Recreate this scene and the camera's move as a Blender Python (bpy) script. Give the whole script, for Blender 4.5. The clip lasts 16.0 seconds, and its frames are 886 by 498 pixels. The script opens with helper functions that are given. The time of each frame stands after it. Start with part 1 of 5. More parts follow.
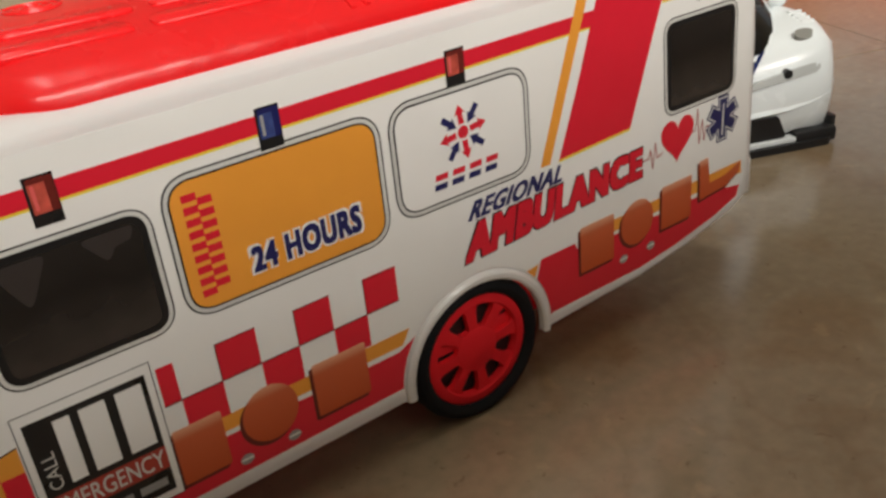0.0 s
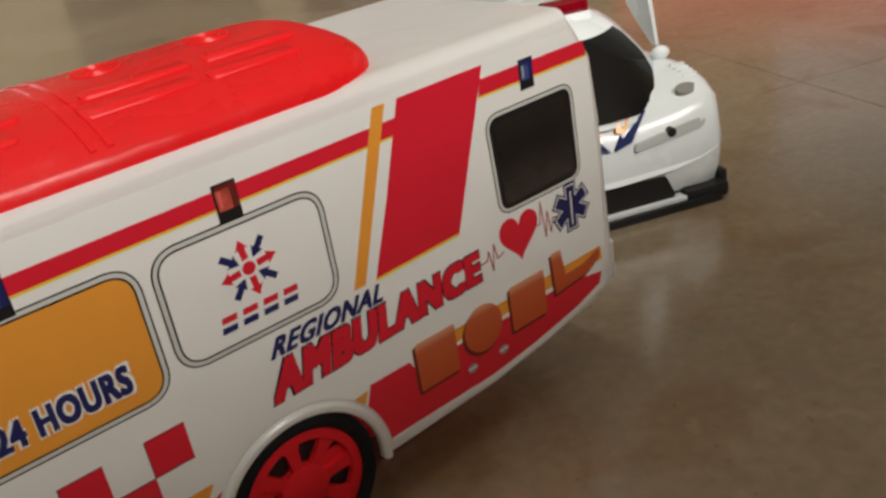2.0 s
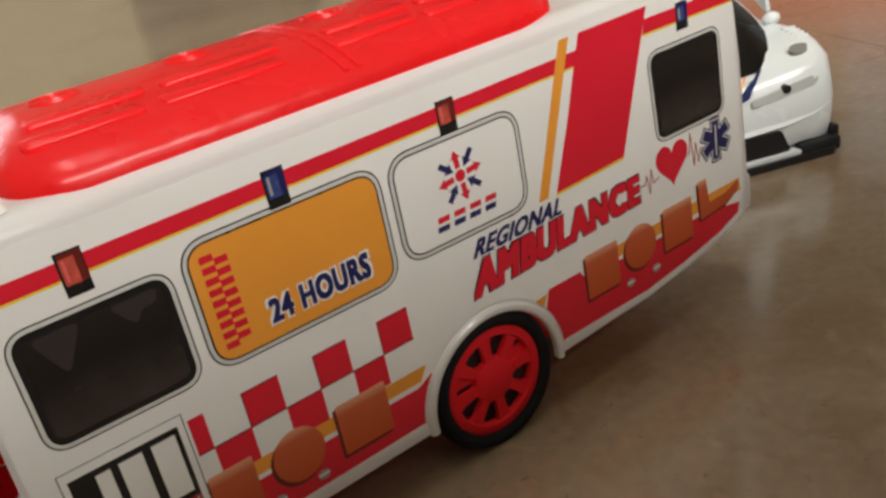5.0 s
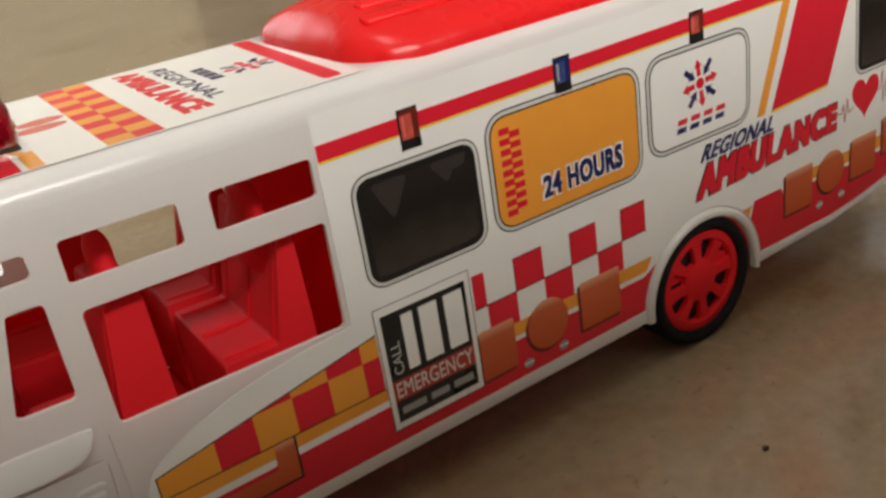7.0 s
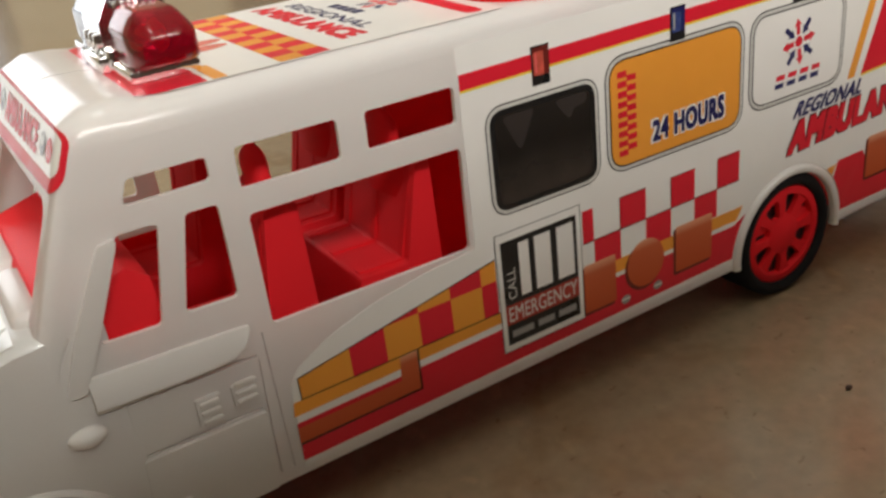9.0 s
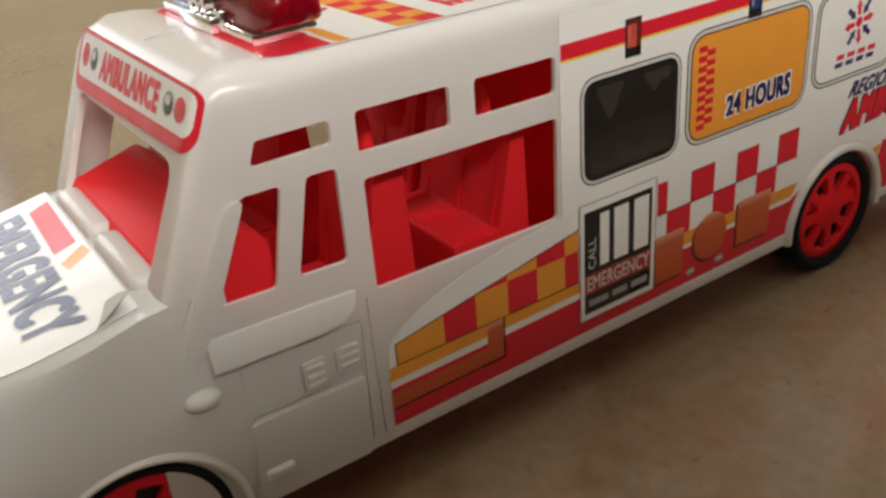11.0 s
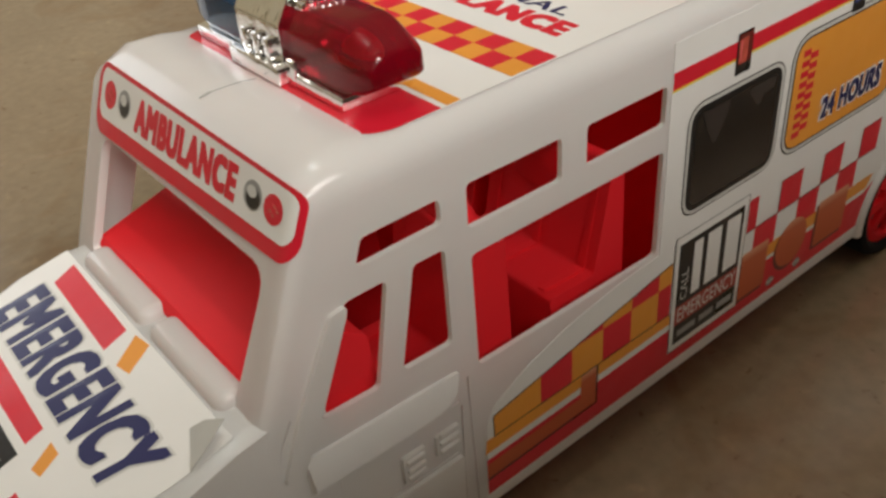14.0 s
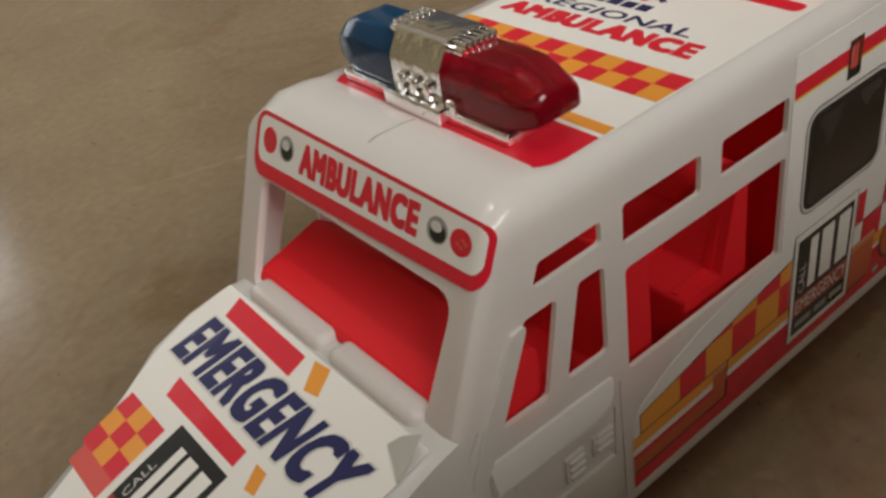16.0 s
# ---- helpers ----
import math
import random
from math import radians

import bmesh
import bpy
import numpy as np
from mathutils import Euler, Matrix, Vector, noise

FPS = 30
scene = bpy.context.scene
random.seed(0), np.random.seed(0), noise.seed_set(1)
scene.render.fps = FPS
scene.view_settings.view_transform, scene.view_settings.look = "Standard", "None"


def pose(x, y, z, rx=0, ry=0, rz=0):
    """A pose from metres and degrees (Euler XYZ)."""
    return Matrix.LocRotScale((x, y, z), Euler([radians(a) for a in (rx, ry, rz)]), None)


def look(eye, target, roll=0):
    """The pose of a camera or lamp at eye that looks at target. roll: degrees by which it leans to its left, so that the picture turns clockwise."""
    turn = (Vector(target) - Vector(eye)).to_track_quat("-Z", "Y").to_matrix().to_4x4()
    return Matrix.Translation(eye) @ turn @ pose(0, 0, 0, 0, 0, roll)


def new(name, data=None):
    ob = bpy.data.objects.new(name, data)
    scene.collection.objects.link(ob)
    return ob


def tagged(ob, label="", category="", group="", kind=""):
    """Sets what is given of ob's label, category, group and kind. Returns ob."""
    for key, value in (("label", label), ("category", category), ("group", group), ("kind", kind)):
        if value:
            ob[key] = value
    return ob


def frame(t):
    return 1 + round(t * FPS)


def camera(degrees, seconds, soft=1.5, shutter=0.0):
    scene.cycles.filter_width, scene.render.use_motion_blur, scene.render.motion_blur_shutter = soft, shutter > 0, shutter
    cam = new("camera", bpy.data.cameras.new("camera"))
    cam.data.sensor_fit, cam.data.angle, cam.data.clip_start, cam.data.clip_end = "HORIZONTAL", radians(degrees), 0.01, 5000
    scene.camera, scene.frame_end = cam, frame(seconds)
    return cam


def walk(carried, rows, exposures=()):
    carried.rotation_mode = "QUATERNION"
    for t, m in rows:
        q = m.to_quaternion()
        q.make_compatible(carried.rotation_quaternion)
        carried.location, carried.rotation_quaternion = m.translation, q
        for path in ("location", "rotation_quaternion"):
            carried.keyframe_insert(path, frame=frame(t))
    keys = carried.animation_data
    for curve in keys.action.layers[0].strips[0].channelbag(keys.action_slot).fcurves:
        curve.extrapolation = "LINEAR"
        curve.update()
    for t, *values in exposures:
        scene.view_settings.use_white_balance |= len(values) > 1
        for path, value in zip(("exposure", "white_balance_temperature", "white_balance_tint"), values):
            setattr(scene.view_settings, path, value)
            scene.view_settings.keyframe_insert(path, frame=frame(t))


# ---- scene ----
# ---- camera ----
cam = camera(52.0, 16.0, soft=2.8)
PATH = [
    (0, (0.12602, -0.12986, 0.12691), (0.22645, 0.01604, 0.03405), -5.82),
    (0.5, (0.13937, -0.12708, 0.12698), (0.24105, 0.01872, 0.03530), -6.70),
    (1, (0.16026, -0.12990, 0.12708), (0.26332, 0.01492, 0.03540), -7.45),
    (1.5, (0.16572, -0.13070, 0.13115), (0.27066, 0.01357, 0.04073), -8.24),
    (2, (0.16682, -0.13272, 0.13286), (0.27266, 0.01225, 0.04466), -9.32),
    (2.5, (0.16262, -0.13357, 0.13275), (0.26793, 0.01207, 0.04501), -9.65),
    (3, (0.15959, -0.13539, 0.13161), (0.26366, 0.01163, 0.04470), -10.20),
    (5.5, (0.11329, -0.14133, 0.12981), (0.20864, 0.01321, 0.04599), -11.20),
    (6, (0.10002, -0.13966, 0.12675), (0.19397, 0.01568, 0.04284), -10.59),
    (6.5, (0.08704, -0.13852, 0.12630), (0.17973, 0.01768, 0.04257), -9.97),
    (7, (0.07191, -0.13614, 0.12642), (0.16314, 0.02069, 0.04227), -9.25),
    (7.5, (0.06512, -0.13496, 0.12634), (0.15470, 0.02232, 0.04125), -8.64),
    (8, (0.05697, -0.13566, 0.12484), (0.14490, 0.02231, 0.03933), -8.12),
    (8.5, (0.04965, -0.13606, 0.12446), (0.13739, 0.02140, 0.03781), -7.49),
    (9, (0.04572, -0.13695, 0.12420), (0.13354, 0.02039, 0.03742), -7.24),
    (9.5, (0.04134, -0.13369, 0.12688), (0.13029, 0.02250, 0.03918), -7.03),
    (10, (0.03492, -0.12927, 0.12497), (0.12639, 0.02490, 0.03629), -6.54),
    (12.5, (0.01303, -0.10852, 0.13327), (0.10899, 0.03429, 0.03130), -3.40),
    (13, (0.01349, -0.09763, 0.13925), (0.11007, 0.04088, 0.03207), -3.82),
    (13.5, (0.01798, -0.08994, 0.13645), (0.11477, 0.04543, 0.02551), -4.50),
    (14, (0.02094, -0.08258, 0.14265), (0.11816, 0.04971, 0.02843), -5.35),
    (14.5, (0.01288, -0.07486, 0.14391), (0.10990, 0.05569, 0.02753), -6.04),
    (15, (0.00812, -0.07108, 0.15471), (0.10365, 0.05956, 0.03721), -7.09),
    (15.5, (0.00602, -0.07296, 0.15532), (0.09918, 0.05875, 0.03712), -8.30),
    (16, (0.00314, -0.07602, 0.15428), (0.09440, 0.06015, 0.03970), -10.41),
]
walk(cam, [(t, look(eye, target, roll)) for t, eye, target, roll in PATH],
     exposures=[(0, -0.12), (1.5, -0.42), (3, -0.36), (5.5, -0.18), (9, -0.1), (10, -0.1), (12.5, -0.2), (13, -0.32), (14, -0.42), (14.5, -0.58), (15, -0.74), (15.5, -0.7), (16, -0.72)])

# ---- light ----
world = bpy.data.worlds.new("world")
scene.world = world
world.use_nodes = True
world.node_tree.nodes["Background"].inputs[0].default_value = (0.8, 0.85, 1.0, 1)
world.node_tree.nodes["Background"].inputs[1].default_value = 0.05


def area_lamp(name, eye, target, sx, sy, watts, colour):
    data = bpy.data.lights.new(name, "AREA")
    data.shape, data.size, data.size_y, data.energy, data.color = "RECTANGLE", sx, sy, watts, colour
    ob = new(name, data)
    ob.matrix_world = look(eye, target)
    return ob


area_lamp("garden_door_daylight", (-0.42, 3.93, 1.12), (0.1, 0.0, 0.3), 1.5, 1.9, 34, (0.96, 0.98, 1.0))
area_lamp("window_daylight", (0.10, -2.52, 1.87), (0.2, 0.0, 0.1), 1.9, 0.95, 176, (1.0, 0.95, 0.885))
# unseen overhead fill, added to brighten roof, floor and interior
area_lamp("overhead_fill", (0.25, 0.1, 2.655), (0.25, 0.1, 0.0), 0.06, 1.16, 11.5, (0.92, 1.0, 0.96))

# ---- materials ----
MM = 0.001


def node_material(name):
    m = bpy.data.materials.new(name)
    m.use_nodes = True
    return m, m.node_tree.nodes, m.node_tree.links, m.node_tree.nodes["Principled BSDF"]


def plain(name, colour, rough=0.4, metal=0.0, vary=0.06, grain=900.0, bump=0.02, coat=0.0, ior=1.48, sss=0.0, translucent=0.0, transmission=0.0, wave=0.0, through_colour=None):
    """A surface with two scales of slight variation in colour and gloss, and fine relief."""
    m, nodes, links, bsdf = node_material(name)
    co = nodes.new("ShaderNodeTexCoord")
    big, fine = nodes.new("ShaderNodeTexNoise"), nodes.new("ShaderNodeTexNoise")
    big.inputs["Scale"].default_value, fine.inputs["Scale"].default_value = grain / 18, grain
    big.inputs["Detail"].default_value, fine.inputs["Detail"].default_value = 4, 3
    links.new(co.outputs["Object"], big.inputs["Vector"])
    links.new(co.outputs["Object"], fine.inputs["Vector"])
    mix = nodes.new("ShaderNodeMix")
    mix.data_type = "RGBA"
    mix.inputs["A"].default_value = (*[c * (1 - vary) for c in colour], 1)
    mix.inputs["B"].default_value = (*[min(1, c * (1 + vary)) for c in colour], 1)
    links.new(big.outputs["Fac"], mix.inputs["Factor"])
    links.new(mix.outputs["Result"], bsdf.inputs["Base Color"])
    span = nodes.new("ShaderNodeMapRange")
    span.inputs["To Min"].default_value, span.inputs["To Max"].default_value = max(0.02, rough * 0.8), min(1, rough * 1.25)
    links.new(big.outputs["Fac"], span.inputs["Value"])
    links.new(span.outputs["Result"], bsdf.inputs["Roughness"])
    if bump:
        relief = nodes.new("ShaderNodeBump")
        relief.inputs["Strength"].default_value, relief.inputs["Distance"].default_value = bump, 0.0004
        links.new(fine.outputs["Fac"], relief.inputs["Height"])
        links.new(relief.outputs["Normal"], bsdf.inputs["Normal"])
        if wave:
            swell, sway = nodes.new("ShaderNodeTexNoise"), nodes.new("ShaderNodeBump")
            swell.inputs["Scale"].default_value, swell.inputs["Detail"].default_value = 70, 2
            links.new(co.outputs["Object"], swell.inputs["Vector"])
            sway.inputs["Strength"].default_value, sway.inputs["Distance"].default_value = wave, 0.002
            links.new(swell.outputs["Fac"], sway.inputs["Height"])
            links.new(sway.outputs["Normal"], relief.inputs["Normal"])
    bsdf.inputs["Metallic"].default_value = metal
    bsdf.inputs["IOR"].default_value = ior
    bsdf.inputs["Coat Weight"].default_value = coat
    bsdf.inputs["Coat Roughness"].default_value = 0.08
    bsdf.inputs["Transmission Weight"].default_value = transmission
    if sss:
        bsdf.inputs["Subsurface Weight"].default_value = sss
        bsdf.inputs["Subsurface Radius"].default_value = (1, 0.6, 0.5)
        bsdf.inputs["Subsurface Scale"].default_value = 0.002
    if translucent:
        lit, both, out = nodes.new("ShaderNodeBsdfTranslucent"), nodes.new("ShaderNodeMixShader"), nodes["Material Output"]
        lit.inputs["Color"].default_value = (*(through_colour or colour), 1)
        both.inputs["Fac"].default_value = translucent
        links.new(bsdf.outputs[0], both.inputs[1])
        links.new(lit.outputs[0], both.inputs[2])
        links.new(both.outputs[0], out.inputs["Surface"])
    return m


WHITE = plain("white_plastic", (0.935, 0.958, 0.952), 0.22, vary=0.02, bump=0.05, coat=0.25, translucent=0.40, wave=0.2, through_colour=(0.96, 0.88, 0.83))
RED = plain("red_plastic", (0.98, 0.024, 0.036), 0.60, vary=0.03, ior=1.28, translucent=0.22)
REDTHICK = plain("thick_red_plastic", (0.98, 0.024, 0.036), 0.52, vary=0.04, ior=1.32, translucent=0.12)
REDTHIN = plain("thin_red_plastic", (0.98, 0.024, 0.036), 0.55, vary=0.04, ior=1.28, translucent=0.72)
REDTOP = plain("glossy_red_plastic", (0.95, 0.018, 0.022), 0.27, vary=0.05, bump=0.08, coat=0.15, translucent=0.42, wave=0.3)
PAPER = plain("white_sticker", (0.87, 0.865, 0.84), 0.30, vary=0.04, coat=0.3, wave=0.3)
P_RED = plain("red_print", (0.72, 0.014, 0.036), 0.36, vary=0.09, coat=0.15, wave=0.3)
P_ORANGE = plain("orange_print", (0.86, 0.35, 0.045), 0.30, vary=0.10, coat=0.3, wave=0.3)
P_LEMON = plain("yellow_print", (0.82, 0.62, 0.05), 0.30, coat=0.25)
P_NAVY = plain("navy_print", (0.014, 0.017, 0.105), 0.30, vary=0.15, coat=0.25)
P_DECAL = plain("dark_blue_decal", (0.008, 0.02, 0.10), 0.65, vary=0.1, ior=1.3)
P_BLACK = plain("black_print", (0.012, 0.012, 0.013), 0.28, vary=0.15, coat=0.25)
P_GREY = plain("grey_print", (0.33, 0.33, 0.32), 0.30, vary=0.1, coat=0.25)
P_PALE = plain("pale_grey_print", (0.66, 0.66, 0.63), 0.30, vary=0.05, coat=0.25)
P_DIMRED = plain("muted_red_print", (0.40, 0.045, 0.03), 0.30, vary=0.15, coat=0.25)
P_DEEP = plain("dark_red_print", (0.15, 0.018, 0.014), 0.30, vary=0.2, coat=0.25)
P_GLINT = plain("mottled_red_print", (0.52, 0.085, 0.06), 0.22, vary=0.75, grain=7500, coat=0.4)
P_BLUEGLINT = plain("mottled_blue_print", (0.05, 0.075, 0.24), 0.22, vary=0.6, grain=7500, coat=0.4)
# greyer and rougher than the sticker, for its lifted corner
P_DULL = plain("dull_grey_sticker", (0.50, 0.49, 0.45), 0.5, vary=0.15, grain=2500)
P_PINK = plain("pink_foil_print", (0.75, 0.13, 0.12), 0.15, vary=0.2, coat=0.5)
CHROME = plain("chrome_plastic", (0.92, 0.92, 0.91), 0.11, metal=1.0, vary=0.05, bump=0.35, grain=420)
RUBBER = plain("black_tyre", (0.010, 0.010, 0.011), 0.75, vary=0.2, bump=0.1, ior=1.3)
BLACK = plain("black_plastic", (0.013, 0.013, 0.014), 0.38, vary=0.15)
DARKGLASS = plain("dark_glazing", (0.006, 0.006, 0.006), 0.12, vary=0.1, bump=0, ior=1.3)
CARWHITE = plain("car_white_plastic", (0.74, 0.79, 0.80), 0.26, vary=0.03, coat=0.3)
SLOTGREY = plain("pale_grey_recess", (0.42, 0.44, 0.43), 0.45, vary=0.08)
GREYPL = plain("grey_plastic", (0.22, 0.22, 0.20), 0.4, vary=0.1)
LENS_RED = plain("clear_red_plastic", (0.36, 0.003, 0.016), 0.10, vary=0.08, bump=0, ior=1.40, transmission=0.62)
LENS_BLUE = plain("clear_blue_plastic", (0.002, 0.062, 0.165), 0.10, vary=0.08, bump=0, ior=1.38, transmission=0.30)
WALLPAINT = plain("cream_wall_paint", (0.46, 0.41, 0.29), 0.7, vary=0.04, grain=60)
# same cream paint, brightness raised in the colour so the floor reflects more light
LITPAINT = plain("lit_cream_wall_paint", (0.73, 0.67, 0.50), 0.7, vary=0.04, grain=60)
GREYPAINT = plain("grey_door_paint", (0.30, 0.27, 0.22), 0.45, vary=0.08, grain=40)
# only for the added slab that blocks window light
BLOCKERPAINT = plain("dark_brown_blocker_paint", (0.085, 0.060, 0.045), 0.7, vary=0.1, grain=60)
CEILPAINT = plain("white_ceiling_paint", (0.76, 0.74, 0.69), 0.8, vary=0.03, grain=60)
REDCLOTH = plain("red_cloth", (0.74, 0.10, 0.065), 0.85, vary=0.15, grain=120, bump=0.3)
BLUEGREY = plain("blue_grey_steel", (0.20, 0.22, 0.27), 0.35, vary=0.08, grain=40)
CRUMB = plain("dark_crumb", (0.05, 0.025, 0.018), 0.7, vary=0.3)


def window_print():
    """Black print that fades to a smoky grey, as glazing is drawn on a sticker."""
    m, nodes, links, bsdf = node_material("smoked_window_print")
    co, sep, ramp = nodes.new("ShaderNodeTexCoord"), nodes.new("ShaderNodeSeparateXYZ"), nodes.new("ShaderNodeValToRGB")
    span, soft = nodes.new("ShaderNodeMapRange"), nodes.new("ShaderNodeTexNoise")
    links.new(co.outputs["Generated"], sep.inputs[0])
    soft.inputs["Scale"].default_value = 4
    links.new(co.outputs["Generated"], soft.inputs["Vector"])
    add = nodes.new("ShaderNodeMath")
    add.operation = "MULTIPLY_ADD"
    add.inputs[1].default_value = 0.5
    links.new(soft.outputs["Fac"], add.inputs[0])
    links.new(sep.outputs["Z"], add.inputs[2])
    links.new(add.outputs[0], span.inputs["Value"])
    span.inputs["From Max"].default_value = 1.5
    links.new(span.outputs["Result"], ramp.inputs["Fac"])
    ramp.color_ramp.elements[0].color = (0.055, 0.045, 0.040, 1)
    ramp.color_ramp.elements[1].color = (0.022, 0.019, 0.018, 1)
    mid = ramp.color_ramp.elements.new(0.55)
    mid.color = (0.010, 0.009, 0.009, 1)
    links.new(ramp.outputs["Color"], bsdf.inputs["Base Color"])
    bsdf.inputs["Roughness"].default_value = 0.25
    bsdf.inputs["Coat Weight"].default_value = 0.3
    return m


P_WINDOW = window_print()
P_SMOKE = plain("smoky_grey_print", (0.036, 0.030, 0.029), 0.26, vary=0.3, grain=200, coat=0.3)


def shaded_print(name, low, high):
    """A print whose ink runs from one shade at its foot to a paler one at its head."""
    m, nodes, links, bsdf = node_material(name)
    co, sep, ramp = nodes.new("ShaderNodeTexCoord"), nodes.new("ShaderNodeSeparateXYZ"), nodes.new("ShaderNodeValToRGB")
    links.new(co.outputs["Generated"], sep.inputs[0])
    links.new(sep.outputs["Z"], ramp.inputs["Fac"])
    ramp.color_ramp.elements[0].color, ramp.color_ramp.elements[1].color = (*low, 1), (*high, 1)
    mid = ramp.color_ramp.elements.new(0.80)
    mid.color = (*[0.9 * a + 0.1 * b for a, b in zip(low, high)], 1)
    links.new(ramp.outputs["Color"], bsdf.inputs["Base Color"])
    bsdf.inputs["Roughness"].default_value = 0.3
    bsdf.inputs["Coat Weight"].default_value = 0.25
    return m


P_RUST = shaded_print("rust_orange_print", (0.56, 0.085, 0.020), (0.80, 0.40, 0.24))


def tile_material():
    """Polished beige floor tile: cloudy body, faint veins, a clear glaze with fine unevenness."""
    m, nodes, links, bsdf = node_material("polished_beige_tile")
    co = nodes.new("ShaderNodeTexCoord")
    geo = nodes.new("ShaderNodeNewGeometry")
    cloud, grain, vein = nodes.new("ShaderNodeTexNoise"), nodes.new("ShaderNodeTexNoise"), nodes.new("ShaderNodeTexNoise")
    for n, scale, detail in ((cloud, 7, 5), (grain, 260, 4), (vein, 4.5, 8)):
        n.inputs["Scale"].default_value, n.inputs["Detail"].default_value = scale, detail
        links.new(geo.outputs["Position"], n.inputs["Vector"])
    vein.inputs["Distortion"].default_value = 1.6
    base = nodes.new("ShaderNodeValToRGB")
    base.color_ramp.elements[0].position, base.color_ramp.elements[1].position = 0.3, 0.72
    base.color_ramp.elements[0].color = (0.215, 0.160, 0.102, 1)
    base.color_ramp.elements[1].color = (0.300, 0.230, 0.149, 1)
    links.new(cloud.outputs["Fac"], base.inputs["Fac"])
    line = nodes.new("ShaderNodeValToRGB")
    line.color_ramp.elements[0].position, line.color_ramp.elements[1].position = 0.485, 0.515
    line.color_ramp.elements[0].color = line.color_ramp.elements[1].color = (1, 1, 1, 1)
    dark = line.color_ramp.elements.new(0.5)
    dark.color = (0.92, 0.885, 0.85, 1)
    links.new(vein.outputs["Fac"], line.inputs["Fac"])
    mul, mul2 = nodes.new("ShaderNodeMix"), nodes.new("ShaderNodeMix")
    for n in (mul, mul2):
        n.data_type, n.blend_type = "RGBA", "MULTIPLY"
    mul.inputs["Factor"].default_value = 0.8
    links.new(base.outputs["Color"], mul.inputs["A"])
    links.new(line.outputs["Color"], mul.inputs["B"])
    speck = nodes.new("ShaderNodeMapRange")
    speck.inputs["From Min"].default_value, speck.inputs["From Max"].default_value = 0.3, 0.7
    speck.inputs["To Min"].default_value, speck.inputs["To Max"].default_value = 0.9, 1.06
    links.new(grain.outputs["Fac"], speck.inputs["Value"])
    mul2.inputs["Factor"].default_value = 1
    links.new(mul.outputs["Result"], mul2.inputs["A"])
    links.new(speck.outputs["Result"], mul2.inputs["B"])
    worn = mul2
    for scale, low, high, tint in ((21, 0.56, 0.70, (0.86, 0.76, 0.66)), (330, 0.66, 0.74, (0.72, 0.66, 0.60)), (90, 0.64, 0.70, (1.14, 1.13, 1.10))):
        blot, edge, mark = nodes.new("ShaderNodeTexNoise"), nodes.new("ShaderNodeMapRange"), nodes.new("ShaderNodeMix")
        blot.inputs["Scale"].default_value, blot.inputs["Detail"].default_value, blot.inputs["Distortion"].default_value = scale, 4, 0.8
        links.new(geo.outputs["Position"], blot.inputs["Vector"])
        edge.inputs["From Min"].default_value, edge.inputs["From Max"].default_value = low, high
        links.new(blot.outputs["Fac"], edge.inputs["Value"])
        mark.data_type, mark.blend_type = "RGBA", "MULTIPLY"
        links.new(edge.outputs["Result"], mark.inputs["Factor"])
        links.new(worn.outputs["Result"], mark.inputs["A"])
        mark.inputs["B"].default_value = (*tint, 1)
        worn = mark
    links.new(worn.outputs["Result"], bsdf.inputs["Base Color"])
    rough = nodes.new("ShaderNodeMapRange")
    rough.inputs["To Min"].default_value, rough.inputs["To Max"].default_value = 0.12, 0.19
    links.new(cloud.outputs["Fac"], rough.inputs["Value"])
    links.new(rough.outputs["Result"], bsdf.inputs["Roughness"])
    relief = nodes.new("ShaderNodeBump")
    relief.inputs["Strength"].default_value, relief.inputs["Distance"].default_value = 0.06, 0.001
    links.new(cloud.outputs["Fac"], relief.inputs["Height"])
    links.new(relief.outputs["Normal"], bsdf.inputs["Normal"])
    bsdf.inputs["IOR"].default_value = 1.72
    return m


TILE = tile_material()
GROUT = plain("brown_grout", (0.25, 0.20, 0.145), 0.6, vary=0.15, grain=300)


# ---- building helpers (lengths of the toys in millimetres) ----
def part(name, bm, material, parent=None, label="", smooth=35, scale=MM):
    """Links a bmesh as one mesh object, under a thing or a part."""
    bmesh.ops.recalc_face_normals(bm, faces=bm.faces[:])
    me = bpy.data.meshes.new(name)
    bm.transform(Matrix.Scale(scale, 4))
    bm.to_mesh(me)
    bm.free()
    if smooth:
        me.polygons.foreach_set("use_smooth", [True] * len(me.polygons))
        me.set_sharp_from_angle(angle=radians(smooth))
    me.materials.append(material)
    ob = new(name, me)
    if parent:
        while parent.parent and parent.parent.parent:
            parent = parent.parent
        ob.parent = parent
    if label:
        ob["label"] = label
    return ob


def thing(name, label, category, at=(0, 0, 0), group="", kind=""):
    ob = new(name)
    ob.location = at
    ob.empty_display_size = 0.01
    return tagged(ob, label, category, group, kind)


